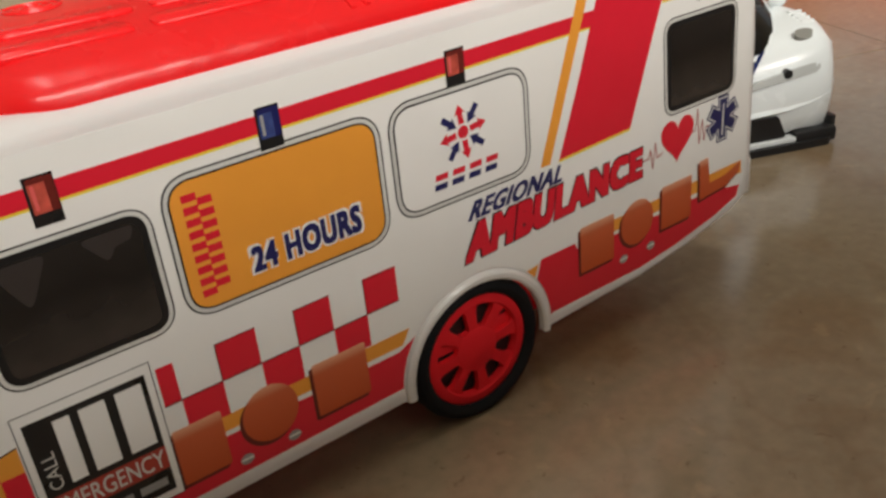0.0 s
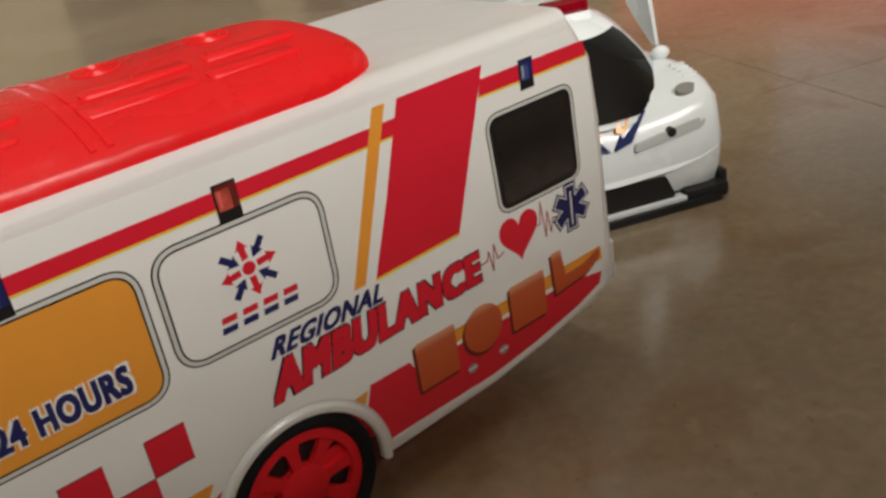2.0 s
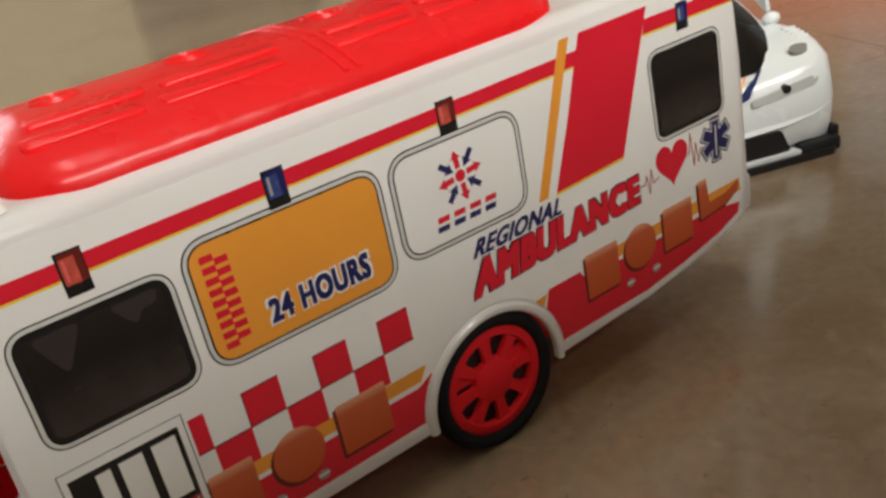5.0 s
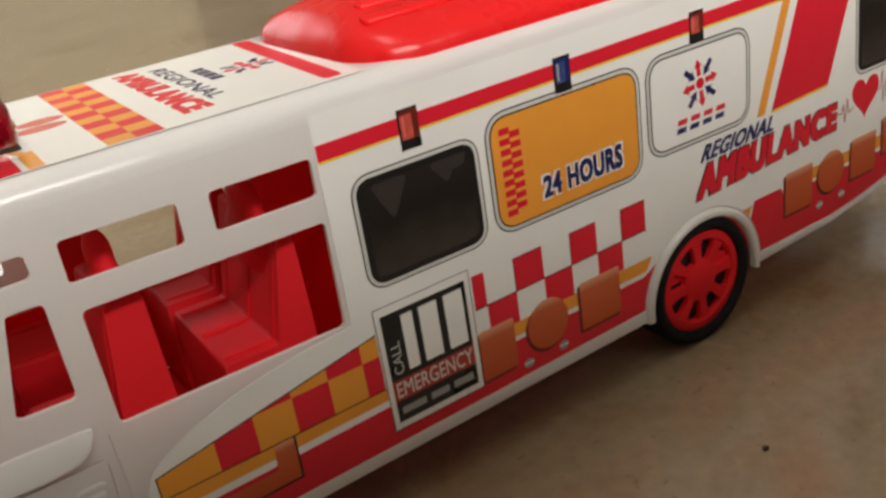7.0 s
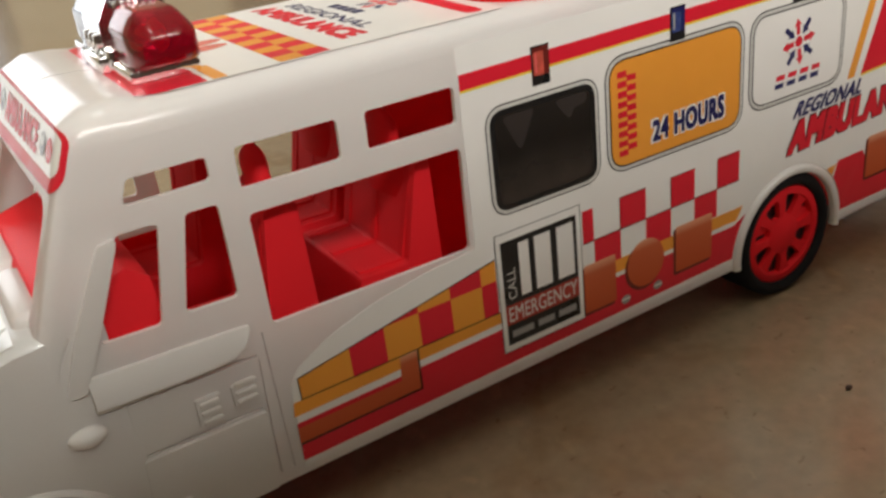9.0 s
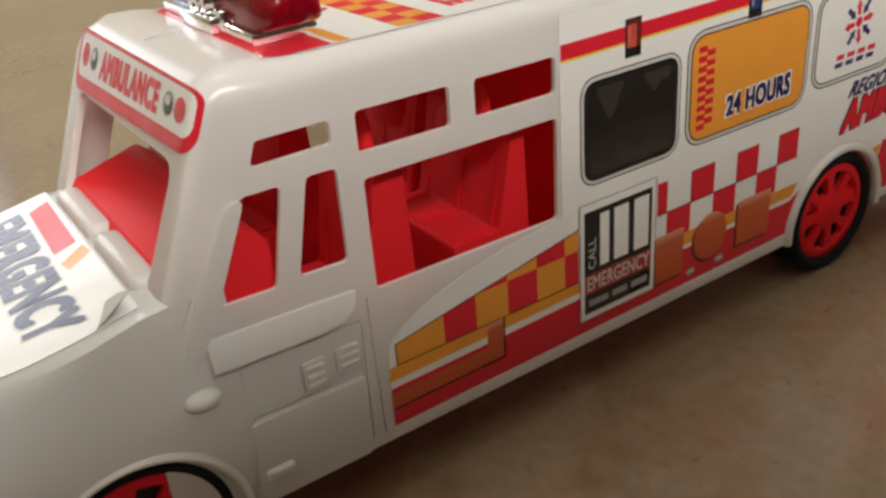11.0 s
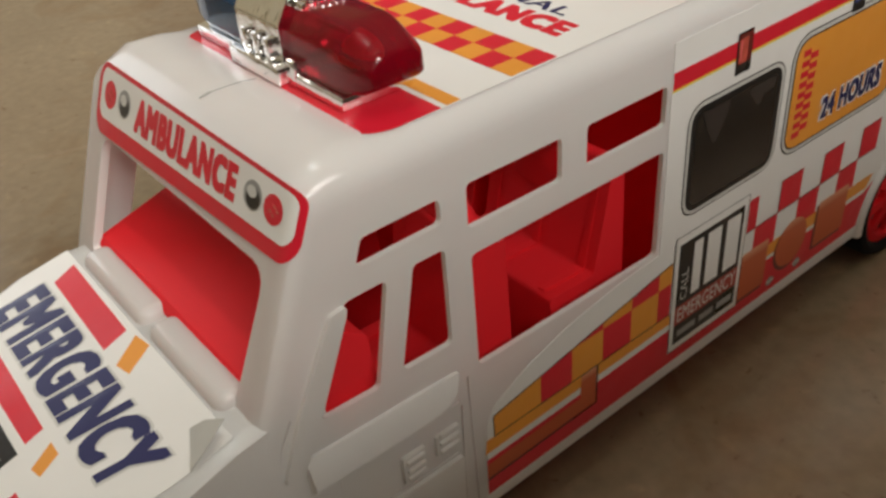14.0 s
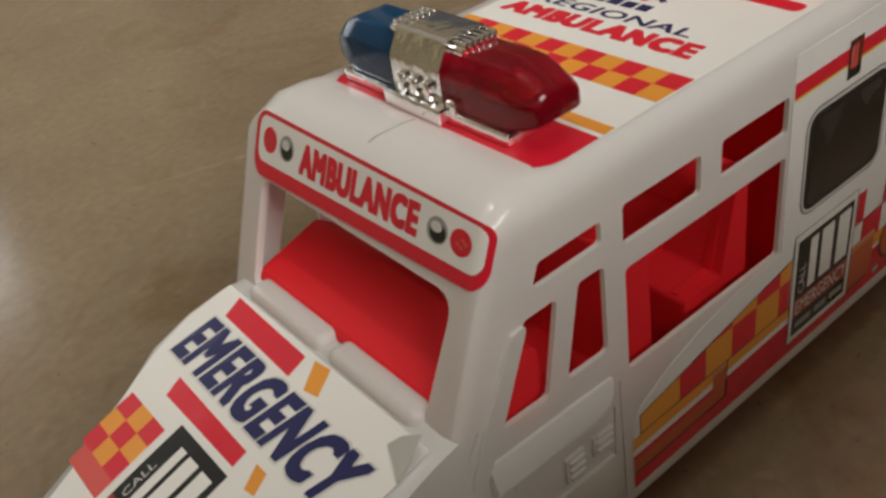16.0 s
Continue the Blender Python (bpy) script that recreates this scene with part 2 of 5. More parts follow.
def rounded(pts, r, n=5):
    """A polygon with its corners rounded by r (a number, or one for each corner)."""
    out, k = [], len(pts)
    for i, p in enumerate(pts):
        p, a, b = Vector(p), Vector(pts[i - 1]), Vector(pts[(i + 1) % k])
        ra = r[i] if isinstance(r, (list, tuple)) else r
        if ra <= 0:
            out.append(tuple(p))
            continue
        u, v = (a - p).normalized(), (b - p).normalized()
        ang = max(u.angle(v), 0.05)
        d = min(ra / math.tan(ang / 2), 0.48 * (a - p).length, 0.48 * (b - p).length)
        s, e = p + u * d, p + v * d
        for j in range(n + 1):
            t = j / n
            out.append(tuple((1 - t) ** 2 * s + 2 * t * (1 - t) * (p * 0.86 + (s + e) * 0.07) + t * t * e))
    return out


def rect(x0, y0, x1, y1, r=0.0, n=5):
    pts = [(x0, y0), (x1, y0), (x1, y1), (x0, y1)]
    return rounded(pts, r, n) if r else pts


def disc(x, y, rx, ry=None, n=28):
    ry = rx if ry is None else ry
    return [(x + rx * math.cos(2 * math.pi * i / n), y + ry * math.sin(2 * math.pi * i / n)) for i in range(n)]


def filled(loops):
    """Triangles that fill nested outlines."""
    bm = bmesh.new()
    for loop in loops:
        vs = [bm.verts.new((p[0], p[1], 0)) for p in loop]
        for i in range(len(vs)):
            bm.edges.new((vs[i - 1], vs[i]))
    bmesh.ops.triangle_fill(bm, use_beauty=True, use_dissolve=False, edges=bm.edges[:])
    bm.verts.index_update()
    tris = [[v.index for v in f.verts] for f in bm.faces]
    pts = [tuple(v.co.xy) for v in bm.verts]
    bm.free()
    return pts, tris


def plate(loops, place, w0, w1, bm=None):
    """A flat body with outlines loops (the first outer, the rest holes) between two heights, laid out by place(u, v, w)."""
    bm = bm or bmesh.new()
    pts, tris = filled(loops)
    lo = [bm.verts.new(place(u, v, w0)) for u, v in pts]
    hi = [bm.verts.new(place(u, v, w1)) for u, v in pts]
    for a, b, c in tris:
        bm.faces.new((hi[a], hi[b], hi[c]))
        bm.faces.new((lo[c], lo[b], lo[a]))
    k = 0
    for loop in loops:
        n = len(loop)
        for i in range(n):
            a, b = k + i, k + (i + 1) % n
            bm.faces.new((lo[a], lo[b], hi[b], hi[a]))
        k += n
    return bm


def box(x0, y0, z0, x1, y1, z1, bevel=0.0, seg=2):
    bm = bmesh.new()
    bmesh.ops.create_cube(bm, size=1, matrix=Matrix.Translation(((x0 + x1) / 2, (y0 + y1) / 2, (z0 + z1) / 2)) @ Matrix.Diagonal((x1 - x0, y1 - y0, z1 - z0, 1)))
    if bevel:
        bmesh.ops.bevel(bm, geom=bm.edges[:], offset=bevel, segments=seg, profile=0.5, affect="EDGES", clamp_overlap=True)
    return bm


def join(*bms):
    out = bms[0]
    for b in bms[1:]:
        me = bpy.data.meshes.new("join")
        b.to_mesh(me)
        out.from_mesh(me)
        b.free()
        bpy.data.meshes.remove(me)
    return out


def lathe(profile, centre, axis="y", n=40, bm=None):
    """Turns a profile of (radius, height) round an axis through centre."""
    bm = bm or bmesh.new()
    rings = []
    for r, h in profile:
        ring = []
        for i in range(n):
            a = 2 * math.pi * i / n
            c, s = r * math.cos(a), r * math.sin(a)
            off = {"y": (c, h, s), "z": (c, s, h), "x": (h, c, s)}[axis]
            ring.append(bm.verts.new((centre[0] + off[0], centre[1] + off[1], centre[2] + off[2])))
        rings.append(ring)
    for a, b in zip(rings, rings[1:]):
        for i in range(n):
            bm.faces.new((a[i - 1], a[i], b[i], b[i - 1]))
    bmesh.ops.remove_doubles(bm, verts=bm.verts[:], dist=1e-4)
    return bm


def loft(rings, bm=None, closed=True, caps=True):
    bm = bm or bmesh.new()
    vs = [[bm.verts.new(p) for p in ring] for ring in rings]
    for a, b in zip(vs, vs[1:]):
        n = len(a)
        for i in range(0 if closed else 1, n):
            bm.faces.new((a[i - 1], a[i], b[i], b[i - 1]))
    if caps:
        bm.faces.new(vs[0])
        bm.faces.new(vs[-1])
    return bm


def temporary(bm):
    bmesh.ops.recalc_face_normals(bm, faces=bm.faces[:])
    me = bpy.data.meshes.new("temporary")
    bm.to_mesh(me)
    bm.free()
    return new("temporary", me)


def carved(bm, cutters, bevels=()):
    """The solid bm, its edges rounded by (test, width) pairs, less the cutters."""
    ob = temporary(bm)
    if bevels:
        layer = ob.data.attributes.new("bevel_weight_edge", "FLOAT", "EDGE")
        widest = max(w for _, w in bevels)
        for i, e in enumerate(ob.data.edges):
            a, b = (ob.data.vertices[v].co for v in e.vertices)
            layer.data[i].value = next((w / widest for test, w in bevels if test(a, b)), 0.0)
        mod = ob.modifiers.new("round", "BEVEL")
        mod.limit_method, mod.width, mod.segments, mod.profile, mod.use_clamp_overlap = "WEIGHT", widest, 8, 0.5, False
    tools = []
    for c in cutters:
        tool = temporary(c)
        tools.append(tool)
        mod = ob.modifiers.new("cut", "BOOLEAN")
        mod.operation, mod.solver, mod.object = "DIFFERENCE", "EXACT", tool
    dg = bpy.context.evaluated_depsgraph_get()
    dg.update()
    me = bpy.data.meshes.new_from_object(ob.evaluated_get(dg))
    out = bmesh.new()
    out.from_mesh(me)
    for o in (ob, *tools):
        data = o.data
        bpy.data.objects.remove(o)
        bpy.data.meshes.remove(data)
    bpy.data.meshes.remove(me)
    return out


def lettering(text, quad, place, w, bold=0.02, tilt=0.0, squash=True):
    """Flat letters whose box fills the quad (bottom left, bottom right, top right, top left) of a surface laid out by place(u, v, w)."""
    cu = bpy.data.curves.new("letters", "FONT")
    cu.body, cu.size, cu.shear, cu.resolution_u = text, 1.0, tilt, 3
    cu.space_character = 1.0 + 1.6 * bold
    ob = new("letters", cu)
    dg = bpy.context.evaluated_depsgraph_get()
    dg.update()
    me = bpy.data.meshes.new_from_object(ob.evaluated_get(dg))
    bm = bmesh.new()
    bm.from_mesh(me)
    bm.verts.index_update()
    bm.faces.index_update()
    bpy.data.objects.remove(ob)
    bpy.data.curves.remove(cu)
    bpy.data.meshes.remove(me)
    xs, ys = [v.co.x for v in bm.verts], [v.co.y for v in bm.verts]
    x0, x1, y0, y1 = min(xs) - bold, max(xs) + bold, min(ys) - 0.7 * bold, max(ys) + 0.7 * bold
    bl, br, tr, tl = (Vector(q) for q in quad)
    shifts = [(0, 0)] + ([(bold * a, 0.7 * bold * b) for a, b in ((1, 1), (1, 0), (1, -1), (0, -1), (-1, -1), (-1, 0), (-1, 1), (0, 1))] if bold else [])
    glyphs, left = [], set(bm.verts)
    while left:
        todo, found = [left.pop()], set()
        while todo:
            v = todo.pop()
            found.add(v)
            for e in v.link_edges:
                o = e.other_vert(v)
                if o in left:
                    left.discard(o)
                    todo.append(o)
        glyphs.append(found)
    glyphs.sort(key=lambda g: min(v.co.x for v in g))
    out = []
    for glyph in glyphs:
        letter = bmesh.new()
        faces = {f for v in glyph for f in v.link_faces}
        for k, (dx, dy) in enumerate(shifts):
            made = {}
            for v in sorted(glyph, key=lambda v: v.index):
                s, t = (v.co.x + dx - x0) / (x1 - x0), (v.co.y + dy - y0) / (y1 - y0)
                p = bl * (1 - s) * (1 - t) + br * s * (1 - t) + tr * s * t + tl * (1 - s) * t
                made[v] = letter.verts.new(place(p.x, p.y, w + 0.0012 * k))
            for f in sorted(faces, key=lambda f: f.index):
                letter.faces.new([made[v] for v in f.verts])
        out.append(letter)
    bm.free()
    return out


def letters(name, bms, mat, parent):
    """Links the letters of a word, each as a part of its own."""
    for b in bms:
        part(name, b, mat, parent, smooth=0)


def flat(polys, place, w, fine=0):
    """Printed shapes: thin fills of the outlines at height w over a surface; fine splits them to follow a curved one."""
    bm = bmesh.new()
    for poly in polys:
        pts, tris = filled([poly] if not isinstance(poly[0][0], (list, tuple)) else poly)
        vs = [bm.verts.new((u, v, 0)) for u, v in pts]
        for t in tris:
            bm.faces.new([vs[i] for i in t])
    for k in range(fine):
        long = [e for e in bm.edges if e.calc_length() > 2.5]
        bmesh.ops.subdivide_edges(bm, edges=long, cuts=1)
        bmesh.ops.triangulate(bm, faces=bm.faces[:])
    for v in bm.verts:
        v.co = place(v.co.x, v.co.y, w)
    return bm


# ---- the room ----
def tile_floor():
    """Polished tiles laid at an angle to the toys, over a bed of grout."""
    floor = part("floor", box(-2.6, -2.6, -0.02, 4.4, 4.0, -0.0004), GROUT, smooth=0, scale=1)
    tagged(floor, "polished beige floor tiles with thin brown joints", "floor", kind="structure")
    size, gap = 0.80, 0.0004
    data = box(gap / 2, gap / 2, -0.010, size - gap / 2, size - gap / 2, 0.0, 0.0002, 1)
    me = bpy.data.meshes.new("tile")
    data.to_mesh(me)
    data.free()
    me.materials.append(TILE)
    turn = pose(0.05, 0.236, 0, 0, 0, -19) @ pose(-0.30, 0, 0)
    for i in range(-7, 9):
        for j in range(-7, 9):
            m = turn @ pose(i * size, j * size, 0)
            corners = [m @ Vector((a, b, 0)) for a in (0, size) for b in (0, size)]
            xs, ys = [p.x for p in corners], [p.y for p in corners]
            if max(xs) < -2.58 or min(xs) > 4.38 or max(ys) < -2.58 or min(ys) > 3.98:
                continue
            cut = me
            if min(xs) < -2.6 or max(xs) > 4.4 or min(ys) < -2.6 or max(ys) > 4.0:
                bm = bmesh.new()
                bm.from_mesh(me)
                back = m.inverted()
                for co, no in (((-2.599, 0, 0), (-1, 0, 0)), ((4.399, 0, 0), (1, 0, 0)), ((0, -2.599, 0), (0, -1, 0)), ((0, 3.999, 0), (0, 1, 0))):
                    bmesh.ops.bisect_plane(bm, geom=bm.verts[:] + bm.edges[:] + bm.faces[:], plane_co=back @ Vector(co), plane_no=back.to_3x3() @ Vector(no), clear_outer=True)
                if not bm.faces:
                    bm.free()
                    continue
                cut = bpy.data.meshes.new("tile")
                bm.to_mesh(cut)
                bm.free()
                cut.materials.append(TILE)
            ob = new("tile", cut)
            ob.parent = floor
            ob.matrix_basis = m


def room():
    def slab(name, a, b, mat, label, cat):
        return tagged(part(name, box(*a, *b), mat, smooth=0, scale=1), label, cat, kind="structure")

    slab("ceiling", (-2.6, -2.6, 2.72), (4.4, 4.2, 2.80), CEILPAINT, "plain white painted ceiling", "ceiling")
    north = plate([[(-2.6, 0), (-1.25, 0), (-1.25, 2.1), (0.50, 2.1), (0.50, 0), (4.4, 0), (4.4, 2.72), (-2.6, 2.72)]], lambda u, v, w: (u, 4.0 + w, v), 0, 0.15)
    tagged(part("wall_north", north, LITPAINT, smooth=0, scale=1), "cream painted wall with a bright garden door", "wall", kind="structure")
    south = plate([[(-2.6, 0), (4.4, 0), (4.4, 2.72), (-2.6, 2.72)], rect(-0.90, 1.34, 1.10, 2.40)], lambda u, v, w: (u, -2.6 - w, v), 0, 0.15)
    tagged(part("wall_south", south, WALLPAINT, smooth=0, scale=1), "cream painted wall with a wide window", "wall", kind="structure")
    # unseen slab, added to keep window light off the lower body and near floor
    low = plate([[(-2.6, 0), (1.35, 0), (1.35, 0.215), (0.30, 0.255), (0.05, 0.281), (-2.6, 0.29)]], lambda u, v, w: (u, -0.36 + w, v), 0, 0.10)
    tagged(part("shade_slab", low, BLOCKERPAINT, smooth=0, scale=1), "unseen low dark brown slab added to shade the toys from the window", "wall", kind="structure")
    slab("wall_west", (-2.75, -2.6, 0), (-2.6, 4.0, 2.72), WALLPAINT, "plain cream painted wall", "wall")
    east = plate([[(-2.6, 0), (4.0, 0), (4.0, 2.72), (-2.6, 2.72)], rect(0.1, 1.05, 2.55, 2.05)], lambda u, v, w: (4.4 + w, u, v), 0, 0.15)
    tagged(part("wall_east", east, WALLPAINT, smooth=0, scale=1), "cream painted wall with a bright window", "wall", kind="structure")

    def opening(name, x0, x1, z0, z1, y, label, cat):
        ob = thing(name, label, cat, kind="structure")
        for a, c in (((x0, z0), (x0 + 0.06, z1)), ((x1 - 0.06, z0), (x1, z1)), ((x0 + 0.06, z0), (x1 - 0.06, z0 + 0.06)), ((x0 + 0.06, z1 - 0.06), (x1 - 0.06, z1)), (((x0 + x1) / 2 - 0.03, z0 + 0.06), ((x0 + x1) / 2 + 0.03, z1 - 0.06))):
            part("frame_bar", box(a[0], y - 0.03, a[1], c[0], y + 0.03, c[1], 0.004, 1), GREYPAINT, ob, smooth=0, scale=1)

    opening("door_2", -1.25, 0.50, 0.0, 2.1, 4.03, "grey framed glazed garden door letting in daylight", "door")
    opening("window_1", -0.90, 1.10, 1.34, 2.40, -2.63, "grey framed wide window letting in daylight", "window")
    sky = bpy.data.materials.new("daylight_outside")
    sky.use_nodes = True
    em = sky.node_tree.nodes.new("ShaderNodeEmission")
    em.inputs[0].default_value, em.inputs[1].default_value = (0.97, 0.98, 1.0, 1), 0.5
    sky.node_tree.links.new(em.outputs[0], sky.node_tree.nodes["Material Output"].inputs["Surface"])
    pale = part("backdrop", box(5.0, -0.8, 0.4, 5.02, 3.6, 2.9), sky, smooth=0, scale=1)
    tagged(pale, "bright hazy daylight outside the opening", "sky", kind="structure")
    for y in (4.6, -3.2):
        back = part("backdrop", box(-2.2, y, -0.3, 2.6, y + 0.02, 3.2), sky, smooth=0, scale=1)
        tagged(back, "bright hazy daylight outside the opening", "sky", kind="structure")
    door = thing("steel_cupboard", "tall blue-grey steel cupboard against the wall", "cupboard", (3.0, 3.72, 0))
    part("body", box(-0.45, -0.25, 0.06, 0.45, 0.25, 1.9, 0.01), BLUEGREY, door, scale=1)
    for x0, x1 in ((-0.435, -0.004), (0.004, 0.435)):
        leaf = part("door", box(x0, -0.268, 0.09, x1, -0.252, 1.87, 0.004), BLUEGREY, door, scale=1)
        part("handle", box(-0.03 if x0 < 0 else 0.02, -0.295, 0.95, -0.02 if x0 < 0 else 0.03, -0.269, 1.07, 0.003), CHROME, leaf, "small chrome handle", scale=1)
    for x in (-0.4, 0.4):
        for y in (-0.2, 0.2):
            part("foot", box(x - 0.03, y - 0.03, 0, x + 0.03, y + 0.03, 0.06), BLACK, door, scale=1)
    d1 = thing("door_1", "grey painted room door in a plain frame", "door", (1.85, 3.99, 0), kind="structure")
    part("leaf", box(-0.44, -0.05, 0.01, 0.44, -0.005, 2.05, 0.004), GREYPAINT, d1, scale=1)
    for x in (-0.26, 0.26):
        part("door_panel", box(x - 0.15, -0.062, 0.25, x + 0.15, -0.051, 1.85, 0.004), GREYPAINT, d1, scale=1)
    part("handle", box(0.34, -0.10, 1.0, 0.40, -0.051, 1.03, 0.006), CHROME, d1, "small chrome handle", scale=1)
    bed = thing("divan", "low divan covered with a brick-red cloth", "divan", (2.60, 0.47, 0))
    bed.rotation_euler = (0, 0, radians(25))
    part("mattress", box(-0.35, -1.1, 0.22, 0.6, 1.1, 0.46, 0.05, 4), REDCLOTH, bed, scale=1)
    part("base", box(-0.31, -1.05, 0.08, 0.56, 1.05, 0.22, 0.01), REDCLOTH, bed, scale=1)
    for x in (-0.26, 0.5):
        for y in (-0.98, 0.98):
            part("leg", box(x - 0.03, y - 0.03, 0, x + 0.03, y + 0.03, 0.08), BLACK, bed, scale=1)
    # housing made up to go with the overhead fill
    lamp = thing("fill_lamp", "long white housing added for the unseen overhead fill light", "lamp", (0.25, 0.1, 2.70))
    part("housing", box(-0.04, -0.62, -0.03, 0.04, 0.62, 0.02, 0.005), CEILPAINT, lamp, scale=1)


tile_floor()
room()


# ---- the toy ambulance ----
van = thing("toy_ambulance", "white plastic toy ambulance with red roof and printed stickers", "toy ambulance")
W, WS, ROOF = 62.0, 60.8, 90.0
HUB_Z, TYRE, ARCH_Z = 16.6, 16.6, 15.6
REAR_X, FRONT_X = 222.6, 38.0


def side(u, v, w):
    return (u, -w, v)


def roof(u, v, w):
    return (u, v, ROOF + w)


def hood(u, v, w):
    return (u - 0.2 * w, v, hood_z(u) + 0.97 * w)


def hood_z(x):
    d = 46 - x
    return 58.5 - 0.19 * d - 0.0022 * d * d


EDGE = 2.6


FAR = 65.2


def front(u, v, w):
    """The header over the windscreen, wrapped round its edges: u across (from the far side to the near one), v the height."""
    v += (1.9 * u / W - 0.5) * (88.9 - v) / 10.4
    s = u - W / 2
    h = (W / 2 if s > 0 else FAR - W / 2) - EDGE
    a = max(0.0, abs(s) - h) / EDGE
    out = min(abs(s), h) + (EDGE + w) * math.sin(a)
    return (front_x(v) + EDGE * (1 - math.cos(a)) - 0.92 * w * math.cos(a), W / 2 - math.copysign(out, s), v + 0.39 * w * math.cos(a))


def front_x(z):
    return 60.6 + 0.43 * (z - 85)


WINDOWS = [
    ([(69.0, 79.4), (81.7, 79.4), (81.7, 75.4), (67.4, 75.3)], 0.9),
    ([(86.4, 79.6), (104.8, 79.4), (104.7, 72.2), (86.3, 72.4)], 0.9),
    ([(110.1, 79.3), (128.4, 79.2), (128.3, 72.2), (110.0, 72.3)], 0.9),
    ([(86.5, 67.8), (128.5, 67.4), (128.2, 46.5), (86.5, 46.8)], 1.0),
    ([(65.2, 71.2), (72.0, 71.2), (68.4, 54.0), (58.3, 54.4)], 1.0),
    ([(76.4, 71.3), (81.9, 71.2), (81.8, 54.2), (72.6, 54.5)], 1.0),
]


def trace(pts, t):
    """A thin line along points, as one outline for each run."""
    out = []
    for a, b in zip(pts, pts[1:]):
        a, b = Vector(a), Vector(b)
        d = (b - a).normalized()
        n = Vector((-d.y, d.x)) * t
        a, b = a - d * t * 0.6, b + d * t * 0.6
        out.append([tuple(a - n), tuple(b - n), tuple(b + n), tuple(a + n)])
    return out


# side view of the cabin: corners, and how far the edge that starts at each is rounded on the near and far side
CABIN = (((front_x(13.5) + 14, 13.5), 0, 0), ((front_x(46), 44), EDGE, EDGE), ((front_x(88.8), 88.8), 4.6, 8.4), ((66.6, 90.85), 5.6, 9), ((71.5, 90.7), 5.6, 9), ((75.5, ROOF), 4.8, 9), ((306, ROOF), 4.5, 6),
         ((312, 80.5), 3, 3), ((313.8, 64), 3, 3), ((314.9, 33), 3, 3), ((314.9, 24.5), 0, 0), ((306, 20.2), 0, 0), ((290, 17), 0, 0), ((272, 14.8), 0, 0), ((240, 14), 0, 0))


def drawn_in(pts, dist):
    """The outline pts with each edge moved inwards by its own distance."""
    n = len(pts)
    lines = []
    for i in range(n):
        p, q = Vector(pts[i]), Vector(pts[(i + 1) % n])
        d = (q - p).normalized()
        lines.append((p + Vector((d.y, -d.x)) * dist[i], d))
    out = []
    for i in range(n):
        (p, d), (q, e) = lines[i - 1], lines[i]
        den = d.x * e.y - d.y * e.x
        t = ((q.x - p.x) * e.y - (q.y - p.y) * e.x) / den
        out.append(tuple(p + d * t))
    return out


def cabin_solid():
    """Outlines side by side across the body, drawn in towards both faces, so that the long edges come out round."""
    pts = [c[0] for c in CABIN]
    rows = []

    def row(t, far):
        dist = []
        for c in CABIN:
            r = c[2] if far else c[1]
            dist.append(r - math.sqrt(max(r * r - max(0.0, r - t) ** 2, 0.0)) if r else 0.0)
        y = FAR - t if far else t
        return [(u, y, v) for u, v in drawn_in(pts, dist)]

    for t in (0, 0.15, 0.4, 0.8, 1.3, 1.9, 2.6, 3.4, 4.4, 5.6):
        rows.append(row(t, False))
    for t in (9, 7, 5.4, 4.0, 2.9, 2.0, 1.3, 0.7, 0.3, 0.1, 0):
        rows.append(row(t, True))
    return loft(rows)


def arch_cutter(x, r, y0, y1):
    return plate([[(x + r * math.cos(a), ARCH_Z + r * math.sin(a)) for a in np.linspace(0, 2 * math.pi, 40, endpoint=False)]], lambda u, v, w: (u, w, v), y0, y1)


def cabin():
    solid = cabin_solid()
    inner = plate([[(front_x(13.5) + 15.7, 6), (front_x(46) + 1.7, 44), (front_x(80.6) + 1.7, 80.6), (308.6, 80.6), (311.6, 64), (313.2, 33), (313.2, 25), (304, 6)]], lambda u, v, w: (u, w, v), 0.9, FAR - 0.9)
    attic = plate([[(front_x(80.0) + 2.4, 80.0), (front_x(88.2) + 2.4, 88.2), (303.0, 88.2), (308.0, 80.0)]], lambda u, v, w: (u, w, v), 4.6, FAR - 7.0)
    holes = None
    for pts, r in WINDOWS:
        holes = plate([rounded(pts, r, 4)], lambda u, v, w: (u, w, v), -6, FAR + 6, holes)
    screen = plate([rounded([(6.6, 58.6), (W - 5.0, 58.6), (W - 4.6, 77.8), (5.0, 77.8)], [2, 2, 3, 3], 4)], lambda u, v, w: (front_x(v) + w, u, v), -14, 5)
    wheels = join(arch_cutter(REAR_X, 18.0, -6, 14), arch_cutter(REAR_X, 18.0, FAR - 14, FAR + 6))

    seams = None
    for line in ([(54.2, 57.4), (52.0, 53.6), (49.7, 46.5)], [(58.1, 41.2), (57.7, 32.9), (57.3, 14.4)], [(58.6, 31.4), (81.2, 31.4)],
                 [(82.4, 41.0), (82.1, 32.7), (81.7, 16.0)], [(84.0, 46.0), (84.2, 30.0), (84.4, 16.0)], [(54.0, 42.2), (82.3, 42.0)]):
        seams = plate([[(x - 0.2, z) if line[0][1] > line[-1][1] + 2 else (x, z - 0.2) for x, z in line] + [(x + 0.2, z) if line[0][1] > line[-1][1] + 2 else (x, z + 0.2) for x, z in reversed(line)]], side, -0.5, 2.0, seams)
    opening = box(150, 9, 70, 254, W - 9, 96)
    return carved(solid, [inner, attic, holes, screen, wheels, seams, opening])


